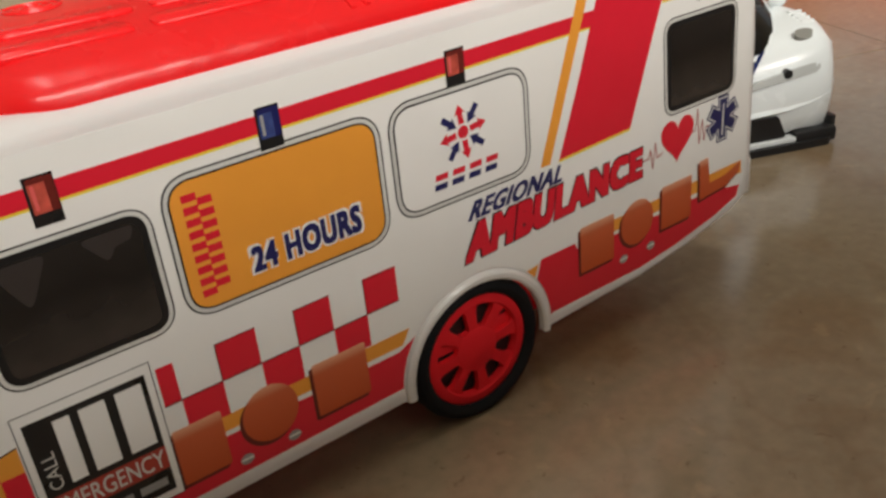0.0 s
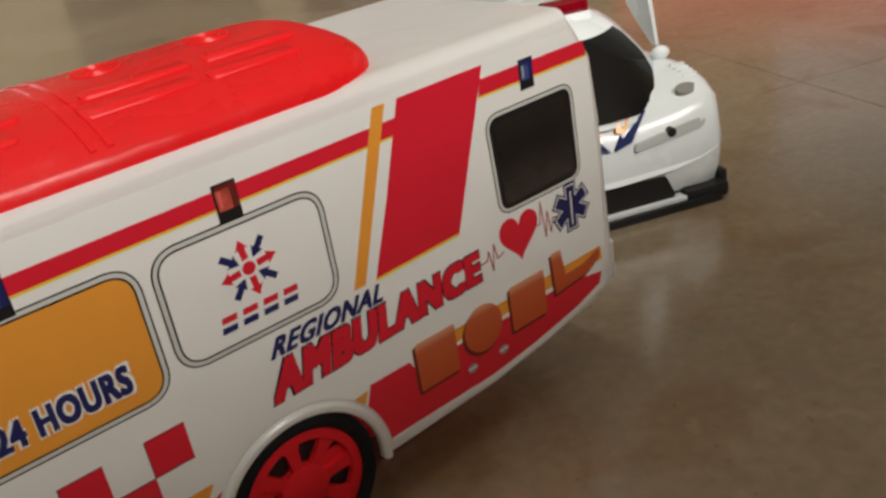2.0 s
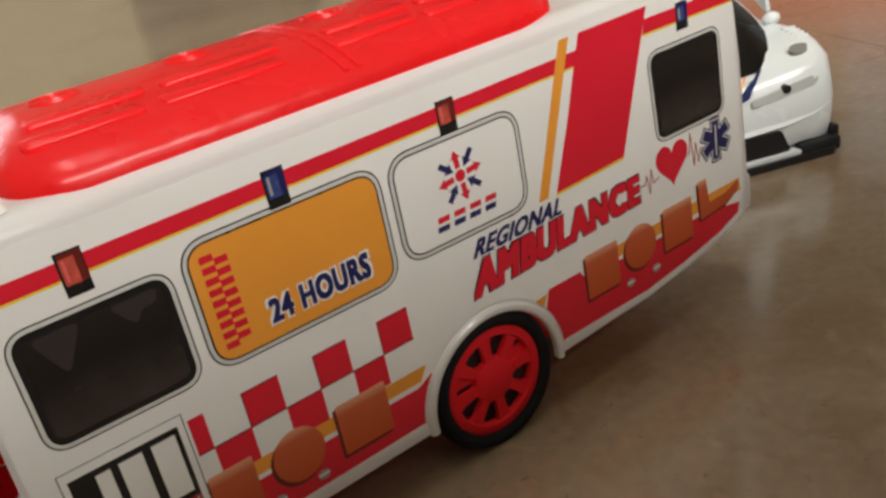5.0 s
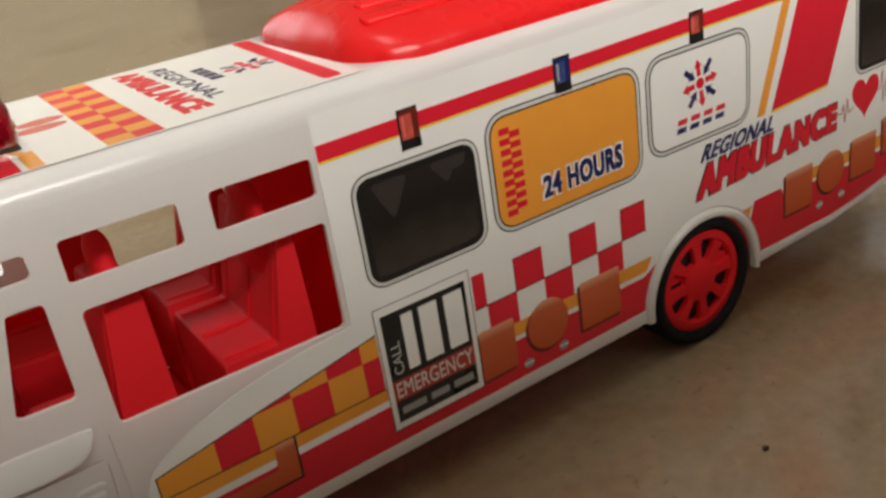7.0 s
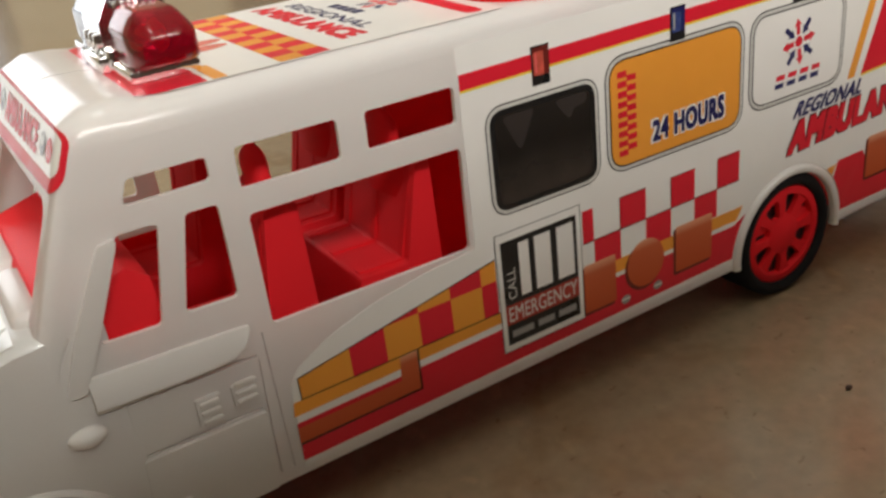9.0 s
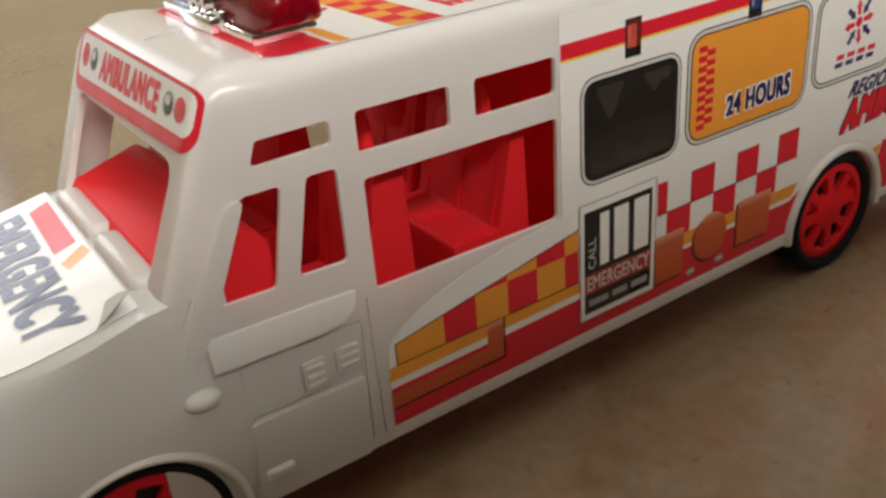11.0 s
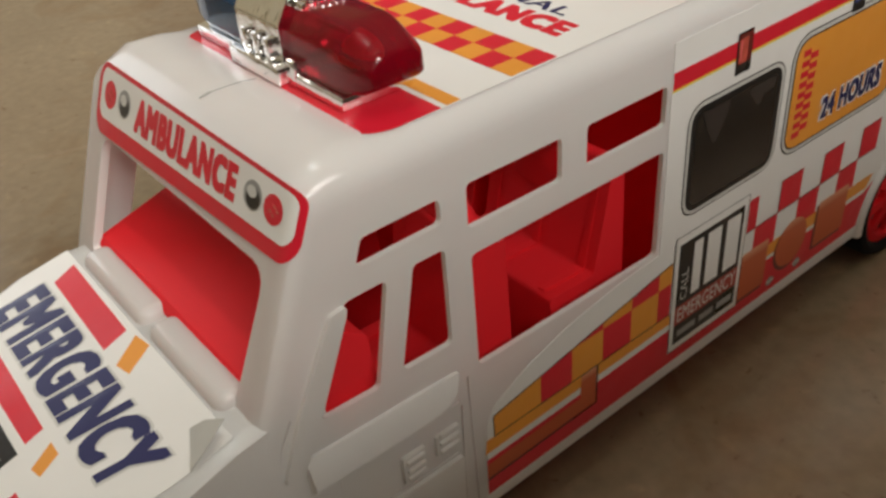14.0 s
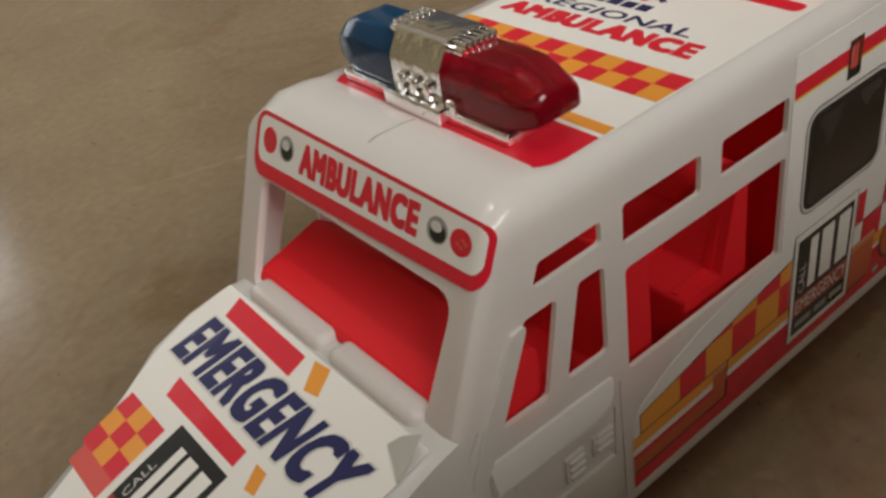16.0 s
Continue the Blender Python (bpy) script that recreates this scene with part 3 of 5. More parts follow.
body = part("body", cabin(), WHITE, van, "white plastic body shell with open windows", smooth=32)


def nose():
    """Bonnet and front wings in front of the cabin."""
    rows = []
    for x, yb, zs, yh in ((60, 0.1, 50, 2.0), (52, -0.5, 49, 1.0), (46, -0.8, 47.5, 0.2), (38, -1.2, 46, -0.4), (30, -1.2, 44.5, 0.8), (22, -0.9, 43, 4.8), (12, -0.2, 41, 8.8),
                          (2, 1.5, 38, 11.0), (-8, 5.0, 34, 13.5), (-12, 8.5, 30, 16.5)):
        zh = hood_z(min(x, 47)) - 0.1 - (4 if x < -10 else 0)
        zb = 13.5
        half = [(yb + 0.3, zb), (yb - 0.6, 24), (yb - 0.4, 34), (yb + 0.2, zs - 4), (yb + 0.25 * (yh - yb) + 0.3, zs + 0.25 * (zh - zs)), (yb + 0.55 * (yh - yb), zs + 0.62 * (zh - zs)),
                (yh - 0.6, zh - 1.0), (yh + 0.7, zh - 0.15), (yh + 4, zh), (W / 2 - 2, zh)]
        rows.append([(x, y, z) for y, z in half] + [(x, W - y, z) for y, z in reversed(half)])
    bm = loft(rows)
    cut = join(arch_cutter(FRONT_X, 17.7, -8, 13), arch_cutter(FRONT_X, 17.7, W - 13, W + 8))
    return carved(bm, [cut])


part("bonnet", nose(), WHITE, van, "white plastic bonnet with rounded wings", smooth=40)


def arch_lip(x, r0, r1, y_in, y_out, a0, a1):
    rows = []
    for a in np.linspace(radians(a0), radians(a1), 34):
        c, s = math.cos(a), math.sin(a)
        prof = [(r0, y_in), (r0, y_out + 0.4), (r0 + 0.5, y_out), (r1 - 0.6, y_out), (r1, y_out + 0.5), (r1 + 0.3, y_in)]
        rows.append([(x + r * c, y, ARCH_Z + r * s) for r, y in prof])
    return loft(rows)


part("arch_lip", arch_lip(REAR_X, 17.7, 19.7, 1.0, -1.1, -6, 186), WHITE, van)
part("arch_lip", arch_lip(REAR_X, 17.7, 19.7, W - 1.0, W + 1.1, -6, 186), WHITE, van)
part("arch_lip", arch_lip(FRONT_X, 17.5, 18.9, 1.0, -2.1, -6, 186), WHITE, van)

# interior
part("floor_pan", box(62, 2.4, 18, 300, W - 2.4, 21, 0.4), REDTHICK, van, "red plastic floor inside")
part("dashboard", plate([rounded([(51.2, 59.4), (52.4, 60.8), (65.5, 64.6), (69, 62), (70, 46), (56, 44)], 0.9, 3)], lambda u, v, w: (u, w, v), 2.4, W - 4.6), REDTHICK, van, "red plastic dashboard shelf")


def seat(pts, y0, y1, head_x, tip, ribs):
    """A bench seat from its side outline, with a pointed headrest and ribs over cushion and back."""
    bm = plate([rounded(pts, 1.0, 3)], lambda u, v, w: (u, w, v), y0, y1)
    ob = part("seat", bm, RED, van, "red plastic seat with pointed headrest")
    head = bmesh.new()
    mid, half = (y0 + y1) / 2, (y1 - y0) / 2
    rings = []
    for k, r in ((-7.0, 1.0), (-3.0, 1.0), (-1.0, 0.96), (0.8, 0.86), (2.2, 0.72), (3.6, 0.66), (5.2, 0.68), (6.8, 0.64), (8.0, 0.52), (9.0, 0.32), (9.6, 0.18), (10.6, 0.10), (10.8, 0.02)):
        z = tip - 10 + k
        rings.append([(head_x + 3.3 * r * math.cos(a), mid + (half - 2.5) * r ** 1.4 * math.sin(a), z) for a in [math.tau * j / 20 for j in range(20)]])
    loft(rings, head)
    part("headrest", head, RED, ob)
    (xa, za), (xb, zb), (xc, zc) = pts[1:4]
    for i in range(ribs):
        y = y0 + 2.2 + (y1 - y0 - 5.4) * i / max(1, ribs - 1)
        part("rib", plate([[(xa + 0.8, za - 0.5), (xa + 0.8, za + 0.3), (xb - 0.3, zb + 0.4), (xc - 0.4, zc - 2), (xc + 0.4, zc - 2), (xb + 0.6, zb - 0.5)]], lambda u, v, w: (u, w, v), y, y + 1.6), RED, ob)


for y0, y1 in ((4.0, 24.0), (41.5, 61.0)):
    seat([(75, 24), (75, 43.5), (87.0, 43.0), (90.3, 66), (96.4, 66), (97.4, 24)], y0, y1, 93.6, 75.6, 2)
for y0, y1 in ((4.0, 32.5), (36.5, 61.0)):
    seat([(106, 24), (106, 46.6), (116.6, 46.2), (121.0, 67), (123.6, 67), (124.4, 24)], y0, y1, 121.4, 74.5, 3)
part("lining", plate([rounded([(64, 20), (131, 20), (131, 45.4), (72, 45.4)], 0.8, 3)], lambda u, v, w: (u, w, v), FAR - 3.6, FAR - 2.0), REDTHIN, van, "red plastic inner lining")
part("partition", box(131, 2.2, 20, 132.2, W - 2.2, 84, 0.3), REDTHIN, van, "red plastic partition")


# wheels
def wheel(x, y, out):
    """A tyre with a spoked red rim; out is the sign of y towards its outer face."""
    tyre = part("wheel", lathe([(13.1, -0.4 * out), (13.2, 0.9 * out), (13.8, 1.6 * out), (14.8, 1.9 * out), (15.9, 1.5 * out), (TYRE, 0.4 * out), (TYRE, -9.0 * out), (14.9, -10 * out), (13.1, -10 * out), (13.1, -0.4 * out)], (x, y, HUB_Z), "y", 48), RUBBER, van, "black plastic tyre on a red spoked rim")
    ring = lathe([(13.2, -0.6 * out), (13.1, 0.5 * out), (12.6, 0.8 * out), (11.0, 0.8 * out), (10.7, 0.3 * out), (10.7, -1.2 * out), (13.2, -1.2 * out), (13.2, -0.6 * out)], (x, y, HUB_Z), "y", 48)
    hub = lathe([(0.01, 0.9 * out), (4.6, 0.7 * out), (5.3, 0.3 * out), (5.4, -1.2 * out), (0.01, -1.2 * out)], (x, y, HUB_Z), "y", 32)
    spokes = []
    for i in range(8):
        a = 2 * math.pi * i / 8 + radians(5.5)
        c, s = math.cos(a), math.sin(a)
        pts = [(4.8, -1.5), (5.9, -1.1), (9.4, -1.35), (11.0, -2.2), (11.0, 2.2), (9.4, 1.35), (5.9, 1.1), (4.8, 1.5)]
        poly = [(x + r * c - t * s, HUB_Z + r * s + t * c) for r, t in pts]
        spokes.append(plate([poly], lambda u, v, w: (u, y + w, v), -1.1 * out, 0.35 * out))
    part("rim", join(ring, hub, *spokes), RED, tyre, "red plastic rim with eight spokes")
    part("disc", lathe([(0.01, -1.5 * out), (12.4, -1.5 * out), (12.4, -2.2 * out), (0.01, -2.2 * out)], (x, y, HUB_Z), "y", 32), BLACK, tyre)


for wx in (REAR_X, FRONT_X):
    wheel(wx, 1.6, -1)
    wheel(wx, W - 1.6, 1)


# red roof box
HUMP = ((0, -1.6), (0.4, 1.2), (1.6, 2.7), (4.4, 4.3), (8.5, 5.8), (14.5, 7.4), (21.5, 8.5), (26, 8.7))


def hump_z(y):
    d = min(y - 2.4, W - 3.4 - y)
    return float(np.interp(d, [p[0] for p in HUMP], [p[1] for p in HUMP]))


def roof_box(thin=0.0):
    rows = []
    x0, x1, y0, y1 = 143.6 + thin, 264.8 - thin, 2.4 + thin, W - 3.4 - thin
    for inset, z in HUMP:
        front_r, rear_r = max(12 - inset * 0.42, 1.5), max(19 - inset * 0.6, 1.5)
        loop = rounded([(x0 + inset * 0.40, y0 + inset), (x1 - inset * 0.48, y0 + inset), (x1 - inset * 0.48, y1 - inset), (x0 + inset * 0.40, y1 - inset)], [front_r, rear_r, rear_r, front_r], 10)
        rows.append([(u, v, ROOF + z - thin) for u, v in loop])
    return loft(rows)


def on_hump(u, v, w):
    return (u, v, ROOF + hump_z(v) + w)


top = part("roof_box", carved(roof_box(), [roof_box(1.3)]), REDTOP, van, "glossy red plastic roof box with raised ribs", smooth=60)


def raised(poly, h, chamfer=0.5):
    """A low moulded ridge that follows the roof box."""
    c = (sum(p[0] for p in poly) / len(poly), sum(p[1] for p in poly) / len(poly))
    inner = []
    for u, v in poly:
        d = math.hypot(u - c[0], v - c[1])
        inner.append((u - (u - c[0]) / d * chamfer, v - (v - c[1]) / d * chamfer))
    return loft([[on_hump(u, v, -0.6) for u, v in poly], [on_hump(u, v, h * 0.5) for u, v in poly], [on_hump(u, v, h) for u, v in inner]])


for xa, xb in ((151, 172), (175, 199), (209, 229), (231.5, 250)):
    for y, d, h in ((11.2, -1.5, 0.55), (17.6, 1.0, 0.55)):
        part("rib", raised(rect(xa + d, y, xb + d, y + 3.2, 1.0, 3), h, 0.7), REDTOP, top, smooth=60)
for x in (161, 187, 218, 240):
    for r in (4.6, 3.1, 1.6):
        ring = loft([[on_hump(x + (r + dr) * math.cos(a), 32.5 + (r + dr) * math.sin(a), h) for dr, h in ((-0.45, -0.4), (-0.2, 0.28), (0.2, 0.28), (0.45, -0.4))] for a in np.linspace(0, 2 * math.pi, 25)], caps=False)
        part("boss_ring", ring, REDTOP, top, smooth=60)
seam = []
for k in range(2):
    x = 204.6 + 2.8 * k
    seam.append(loft([[(x + dx, y, ROOF + hump_z(y) + dz) for dx, dz in ((-0.2, -0.6), (0.25, 0.4), (1.1, 0.4), (1.55, -0.6))] for y in np.linspace(4.2, W - 4.2, 34)]))
part("seam_rib", join(*seam), REDTOP, top, smooth=50)


# side sticker
def side_outline():
    arc = [(REAR_X + 20.4 * math.cos(a), ARCH_Z + 20.4 * math.sin(a)) for a in np.linspace(math.pi - 0.02, 0.02, 26)]
    return [(86.4, 15.2), *arc, (272, 15.6), (285, 17.0), (300, 19.8), (309.6, 22.8), (311.2, 33), (310.8, 60), (309.8, 79), (304.5, 86.0), (230, 86.2), (129.4, 86.0), (129.3, 46.0),
            (118, 45.2), (106, 43.2), (96, 40.0), (89, 36.2), (87.0, 33.0)]


sticker = part("side_sticker", plate([side_outline()], side, 0.02, 0.12), PAPER, van, "glossy white side sticker with red and orange print", smooth=0)


def printed(name, polys, mat, level=1, place=side, parent=None, label=""):
    return part(name, flat(polys, place, 0.12 + 0.035 * level), mat, parent or sticker, label, smooth=0)


def words(name, text, quad, mat, level=2, place=side, parent=None, bold=0.02, tilt=0.0, label=""):
    letters("letter_edge" if "edge" in name else "letter", lettering(text, quad, place, 0.12 + 0.035 * level, bold, tilt), mat, parent or sticker)


printed("stripe", [[(129.6, 77.9), (256.9, 78.9), (257.9, 82.0), (129.6, 80.9)], [(278.0, 79.6), (309.6, 79.4), (308.6, 82.7), (278.9, 82.9)]], P_RED)
printed("stripe_edge", [[(129.6, 77.45), (256.6, 78.45), (256.9, 78.9), (129.6, 77.9)], [(277.8, 79.15), (309.7, 78.95), (309.6, 79.4), (278.0, 79.6)]], P_LEMON)
printed("red_block", [[(246.9, 53.1), (268.4, 53.9), (279.9, 85.6), (258.7, 85.4), (252.5, 67.5)]], P_RED, 2)
printed("block_edge", [[(246.7, 52.5), (268.2, 53.3), (268.4, 53.9), (246.9, 53.1)]], P_LEMON, 2)
printed("orange_bar", [[(241.6, 52.9), (244.3, 52.9), (255.9, 85.4), (253.0, 85.4)]], P_ORANGE, 2)


def beacon(x0, z0, x1, z1, mat, glow):
    b = printed("beacon", [rect(x0, z0, x1, z1)], P_BLACK, 3)
    printed("beacon_glass", [rect(x0 + 0.45, z0 + 1.9, x1 - 0.15, z1 - 0.35)], mat, 4, parent=b)
    printed("beacon_shade", [rect(x1 - 1.35, z0 + 1.9, x1 - 0.15, z1 - 0.35)], P_DEEP if mat is P_GLINT else P_NAVY, 5, parent=b)
    printed("beacon_cap", [rect(x0 + 0.45, z1 - 1.1, x1 - 0.15, z1 - 0.35)], P_DEEP if mat is P_GLINT else P_NAVY, 6, parent=b)
    printed("beacon_shine", [rect(x0 + 0.8, z0 + 2.4, x0 + 1.35, z1 - 1.3, 0.25)], glow, 5, parent=b)


beacon(145.9, 74.8, 150.2, 82.4, P_GLINT, P_PINK)
beacon(181.8, 75.3, 186.1, 82.5, P_BLUEGLINT, P_GREY)
beacon(219.7, 76.0, 224.1, 82.7, P_GLINT, P_PINK)
beacon(289.4, 77.3, 293.4, 83.7, P_BLUEGLINT, P_GREY)


def inset(x0, z0, x1, z1, d, r):
    return rect(x0 + d, z0 + d, x1 - d, z1 - d, max(r - d, 0.4), 6)


def framed(name, x0, z0, x1, z1, r, fill, label):
    base = printed(name, [inset(x0, z0, x1, z1, 0, r)], P_BLACK, 1, label=label)
    printed("frame_band", [inset(x0, z0, x1, z1, 0.32, r)], P_PALE, 2, parent=base)
    printed("frame_line", [inset(x0, z0, x1, z1, 1.05, r)], P_BLACK, 3, parent=base)
    printed("panel", [inset(x0, z0, x1, z1, 1.4, r)], fill, 4, parent=base)
    return base


def smoked(name, pts, r):
    """A drawn window: thin dark outline, pale rim, black glazing that fades to grey."""
    c = Vector((sum(p[0] for p in pts) / 4, sum(p[1] for p in pts) / 4))

    def shrunk(d):
        return rounded([(p[0] + math.copysign(d, c.x - p[0]), p[1] + math.copysign(d, c.y - p[1])) for p in pts], max(r - d, 0.6), 6)

    base = printed(name, [shrunk(0)], P_BLACK, 1, label="smoked black window printed with a grey rim")
    for sub, d, mat, level in (("rim_line", 0.28, P_PALE, 2), ("glazing", 1.0, P_BLACK, 3), ("glazing_sheen", 2.2, P_WINDOW, 4)):
        printed(sub, [shrunk(d)], mat, level, parent=base)
    return base


dark_window = smoked("printed_window", [(134.2, 50.7), (162.0, 50.7), (162.0, 73.3), (134.2, 73.3)], 4)
for streak in ([(138.0, 70.8), (146.0, 70.8), (144.4, 67.6), (142.0, 62.8), (139.8, 67.0)], [(150.5, 70.8), (159.2, 70.8), (158.2, 68.6), (155.6, 68.2), (154.4, 66.0), (152.4, 68.4)]):
    printed("pale_streak", [rounded(streak, 0.8, 4)], P_SMOKE, 5, parent=dark_window)
orange = framed("orange_panel", 163.7, 50.7, 204.4, 76.0, 5, P_ORANGE, "orange printed panel in a grey frame")
for k in range(17):
    printed("red_step", [rect(167.0 + 2.5 * (k % 2), 54.2 + 1.06 * k, 169.5 + 2.5 * (k % 2), 55.5 + 1.06 * k)], P_RED, 5, parent=orange)
words("slogan_edge", "24 HOURS", [(175.9, 54.6), (198.6, 54.6), (198.6, 60.8), (175.9, 60.2)], PAPER, 5, parent=orange, bold=0.13)
words("slogan", "24 HOURS", [(176.4, 55.0), (198.1, 55.0), (198.1, 60.4), (176.4, 59.8)], P_NAVY, 8, parent=orange, bold=0.055)
emblem = framed("emblem_panel", 206.0, 53.0, 239.2, 76.0, 5, PAPER, "white printed panel with a ring of red and blue arrows")


def arrow(cx, cz, ang, r0, r1, inward, s=1.0):
    """An arrow along a ray from the emblem's middle."""
    pts = [(r0, -0.62), (r0 + (r1 - r0) * 0.55, -0.62), (r0 + (r1 - r0) * 0.5, -1.3), (r1, 0), (r0 + (r1 - r0) * 0.5, 1.3), (r0 + (r1 - r0) * 0.55, 0.62), (r0, 0.62)]
    if inward:
        pts = [(r0 + r1 - r, t) for r, t in pts]
    c, q = math.cos(ang), math.sin(ang)
    return [(cx + s * (r * c - t * q), cz + s * (r * q + t * c)) for r, t in pts]


def emblem_ring(cx, cz, r, turn, level, place, parent):
    """A red hub with four red arrows pointing out and four navy ones pointing in."""
    printed("hub_dot", [disc(cx, cz, 1.25)], P_RED, level, place, parent)
    for k in range(4):
        printed("red_arrow", [arrow(cx, cz, radians(turn + 90 * k), 1.7, r, False)], P_RED, level, place, parent)
        printed("blue_arrow", [arrow(cx, cz, radians(turn + 45 + 90 * k), 1.9, r + 0.3, True)], P_NAVY, level, place, parent)


emblem_ring(222.5, 66.6, 5.6, 8, 5, side, emblem)
for k in range(4):
    x = 214.8 + 4.1 * k
    printed("logo_bar", [[(x, 56.8), (x + 2.9, 56.8), (x + 3.1, 58.0), (x + 0.2, 58.0)]], P_NAVY, 5, parent=emblem)
    printed("logo_bar", [[(x + 0.35, 58.7), (x + 3.25, 58.7), (x + 3.45, 59.9), (x + 0.55, 59.9)]], P_RED, 5, parent=emblem)
words("upper_word", "REGIONAL", [(221.9, 47.7), (247.4, 48.0), (247.9, 52.0), (223.0, 51.8)], P_NAVY, 3, bold=0.045, tilt=0.3)
words("title_edge", "AMBULANCE", [(219.9, 38.4), (272.7, 40.4), (272.8, 48.4), (222.0, 47.4)], P_BLACK, 2, bold=0.108)
words("title", "AMBULANCE", [(220.2, 38.7), (272.4, 40.7), (272.5, 48.1), (222.3, 47.1)], P_RED, 5, bold=0.08)


printed("pulse_line", trace([(272.8, 44.4), (274.6, 44.4), (275.2, 46.4), (276.0, 41.6), (276.8, 47.6), (277.5, 43.8), (279.4, 44.6)], 0.16), P_DIMRED, 1)
printed("pulse_line", trace([(289.0, 46.4), (290.8, 46.6), (291.4, 51.6), (292.3, 42.8), (293.2, 48.6), (294.0, 43.2), (294.8, 46.4), (297.0, 46.0)], 0.16), P_DIMRED, 1)
heart = []
for k in range(36):
    a = 2 * math.pi * k / 36
    heart.append((284.4 + 0.36 * 16 * math.sin(a) ** 3, 46.9 + 0.385 * (13 * math.cos(a) - 5 * math.cos(2 * a) - 2 * math.cos(3 * a) - math.cos(4 * a))))
printed("heart", [heart], P_RED, 2)


def six_star(cx, cz, r, h):
    pts = []
    for k in range(6):
        a = math.pi / 2 + k * math.pi / 3
        c, s = math.cos(a), math.sin(a)
        pts += [(cx + r * c + h * s, cz + r * s - h * c), (cx + r * c - h * s, cz + r * s + h * c)]
        b = a + math.pi / 6
        pts.append((cx + h * 2.0 * math.cos(b), cz + h * 2.0 * math.sin(b)))
    return pts


star = printed("medical_star", [six_star(300.8, 46.7, 5.9, 1.95)], P_NAVY, 2, label="navy six-pointed medical star with a white rim")
printed("star_rim", [six_star(300.8, 46.7, 5.5, 1.62)], P_PALE, 3, parent=star)
printed("star_core", [six_star(300.8, 46.7, 5.1, 1.28)], P_NAVY, 4, parent=star)
printed("star_staff", trace([(300.8, 42.6), (300.8, 50.4)], 0.28), P_PALE, 5, parent=star)
smoked("rear_window_print", [(279.7, 52.6), (305.1, 52.6), (304.3, 75.2), (278.5, 75.2)], 3.4)

# lower bands
arcs = [(REAR_X + 20.4 * math.cos(a), ARCH_Z + 20.4 * math.sin(a)) for a in np.linspace(0.06, 0.62, 8)]
printed("red_band", [[(243.4, 17.2), (272, 17.0), (285, 18.4), (300, 21.0), (308.2, 23.6), (309.2, 26.4), (296, 28.6), (252, 29.4), (250.6, 31.8), (240.6, 31.8), *[a for a in reversed(arcs) if a[1] < 28]]], P_RED, 1)
printed("orange_band", [[(252, 30.2), (296, 29.8), (309.6, 29.6), (309.3, 33.2), (252, 33.2)], [(236.4, 30.6), (238.6, 28.2), (240.0, 31.0)]], P_ORANGE, 1)
arcl = [(REAR_X + 20.4 * math.cos(a), ARCH_Z + 20.4 * math.sin(a)) for a in np.linspace(math.pi - 0.09, math.pi - 0.66, 8)]
printed("red_band", [[(156.0, 17.0), *arcl, (202.4, 26.2), (156.0, 26.4)]], P_RED, 1)
printed("orange_band", [[(156.0, 27.4), (203.4, 27.4), (205.4, 30.6), (156.0, 30.6)]], P_ORANGE, 1)
for x0, z0, x1, z1 in ((156.2, 37.6, 159.2, 45.2), (166.7, 37.6, 174.2, 45.0), (181.8, 37.6, 189.2, 45.1), (196.5, 37.8, 203.8, 45.3), (159.2, 30.6, 166.7, 37.6), (174.2, 30.6, 181.8, 37.6), (189.2, 30.8, 196.5, 37.7)):
    printed("check", [rect(x0, z0, x1, z1)], P_RED, 2)
printed("check_rule", trace([(156.2, 37.6), (203.8, 37.75)], 0.13), P_DEEP, 3)
for xa, xb in ((166.7, 174.2), (181.8, 189.2), (196.5, 203.8)):
    printed("check_rule", trace([(xa, 37.6), (xa, 45.05), (xb, 45.1)], 0.10), P_DEEP, 3)
printed("red_band", [[(86.5, 16.6), (156.0, 17.0), (156.0, 26.4), (112, 25.4), (86.6, 25.0)]], P_RED, 1)
printed("orange_band", [[(86.4, 26.6), (134.2, 27.4), (134.2, 29.9), (86.8, 29.6)]], P_ORANGE, 1)


def top_z(x):
    return 34.3 + (42.2 - 34.3) * (x - 88.3) / (133.4 - 88.3)


def base_z(x):
    return 29.7 + (30.0 - 29.7) * (x - 88.3) / (133.4 - 88.3)


edges = [88.6, 99.4, 107.0, 114.8, 122.3, 129.7, 133.4]
for k in range(6):
    a, b = edges[k], edges[k + 1]
    mid = [min(37.5, top_z(x)) for x in (a, b)]
    low = [(a, base_z(a)), (b, base_z(b)), (b, mid[1]), (a, mid[0])]
    printed("check", [low], P_ORANGE if k % 2 == 0 else P_RED, 2)
    if b > 104 and top_z(b) > mid[1] + 0.4:
        up = [(a, mid[0]), (b, mid[1]), (b, top_z(b))] + ([(a, top_z(a))] if top_z(a) > mid[0] + 0.05 else [])
        printed("check", [up], P_RED if k % 2 == 0 else P_ORANGE, 2)
printed("check_rule", trace([(88.5, 34.3), (133.4, 42.2)], 0.12) + trace([(88.5, 34.3), (88.5, 29.7), (133.4, 30.0)], 0.12), P_BLACK, 3)
pipe = printed("pipe_print", [[(86.6, 20.6), (113.1, 20.9), (113.3, 29.8), (109.4, 29.6), (109.1, 24.4), (86.6, 24.0)]], P_RUST, 3, label="rust-red printed exhaust pipe")
printed("pipe_shade", trace([(86.6, 20.4), (113.3, 20.7), (113.5, 29.8)], 0.2), P_BLACK, 4, parent=pipe)


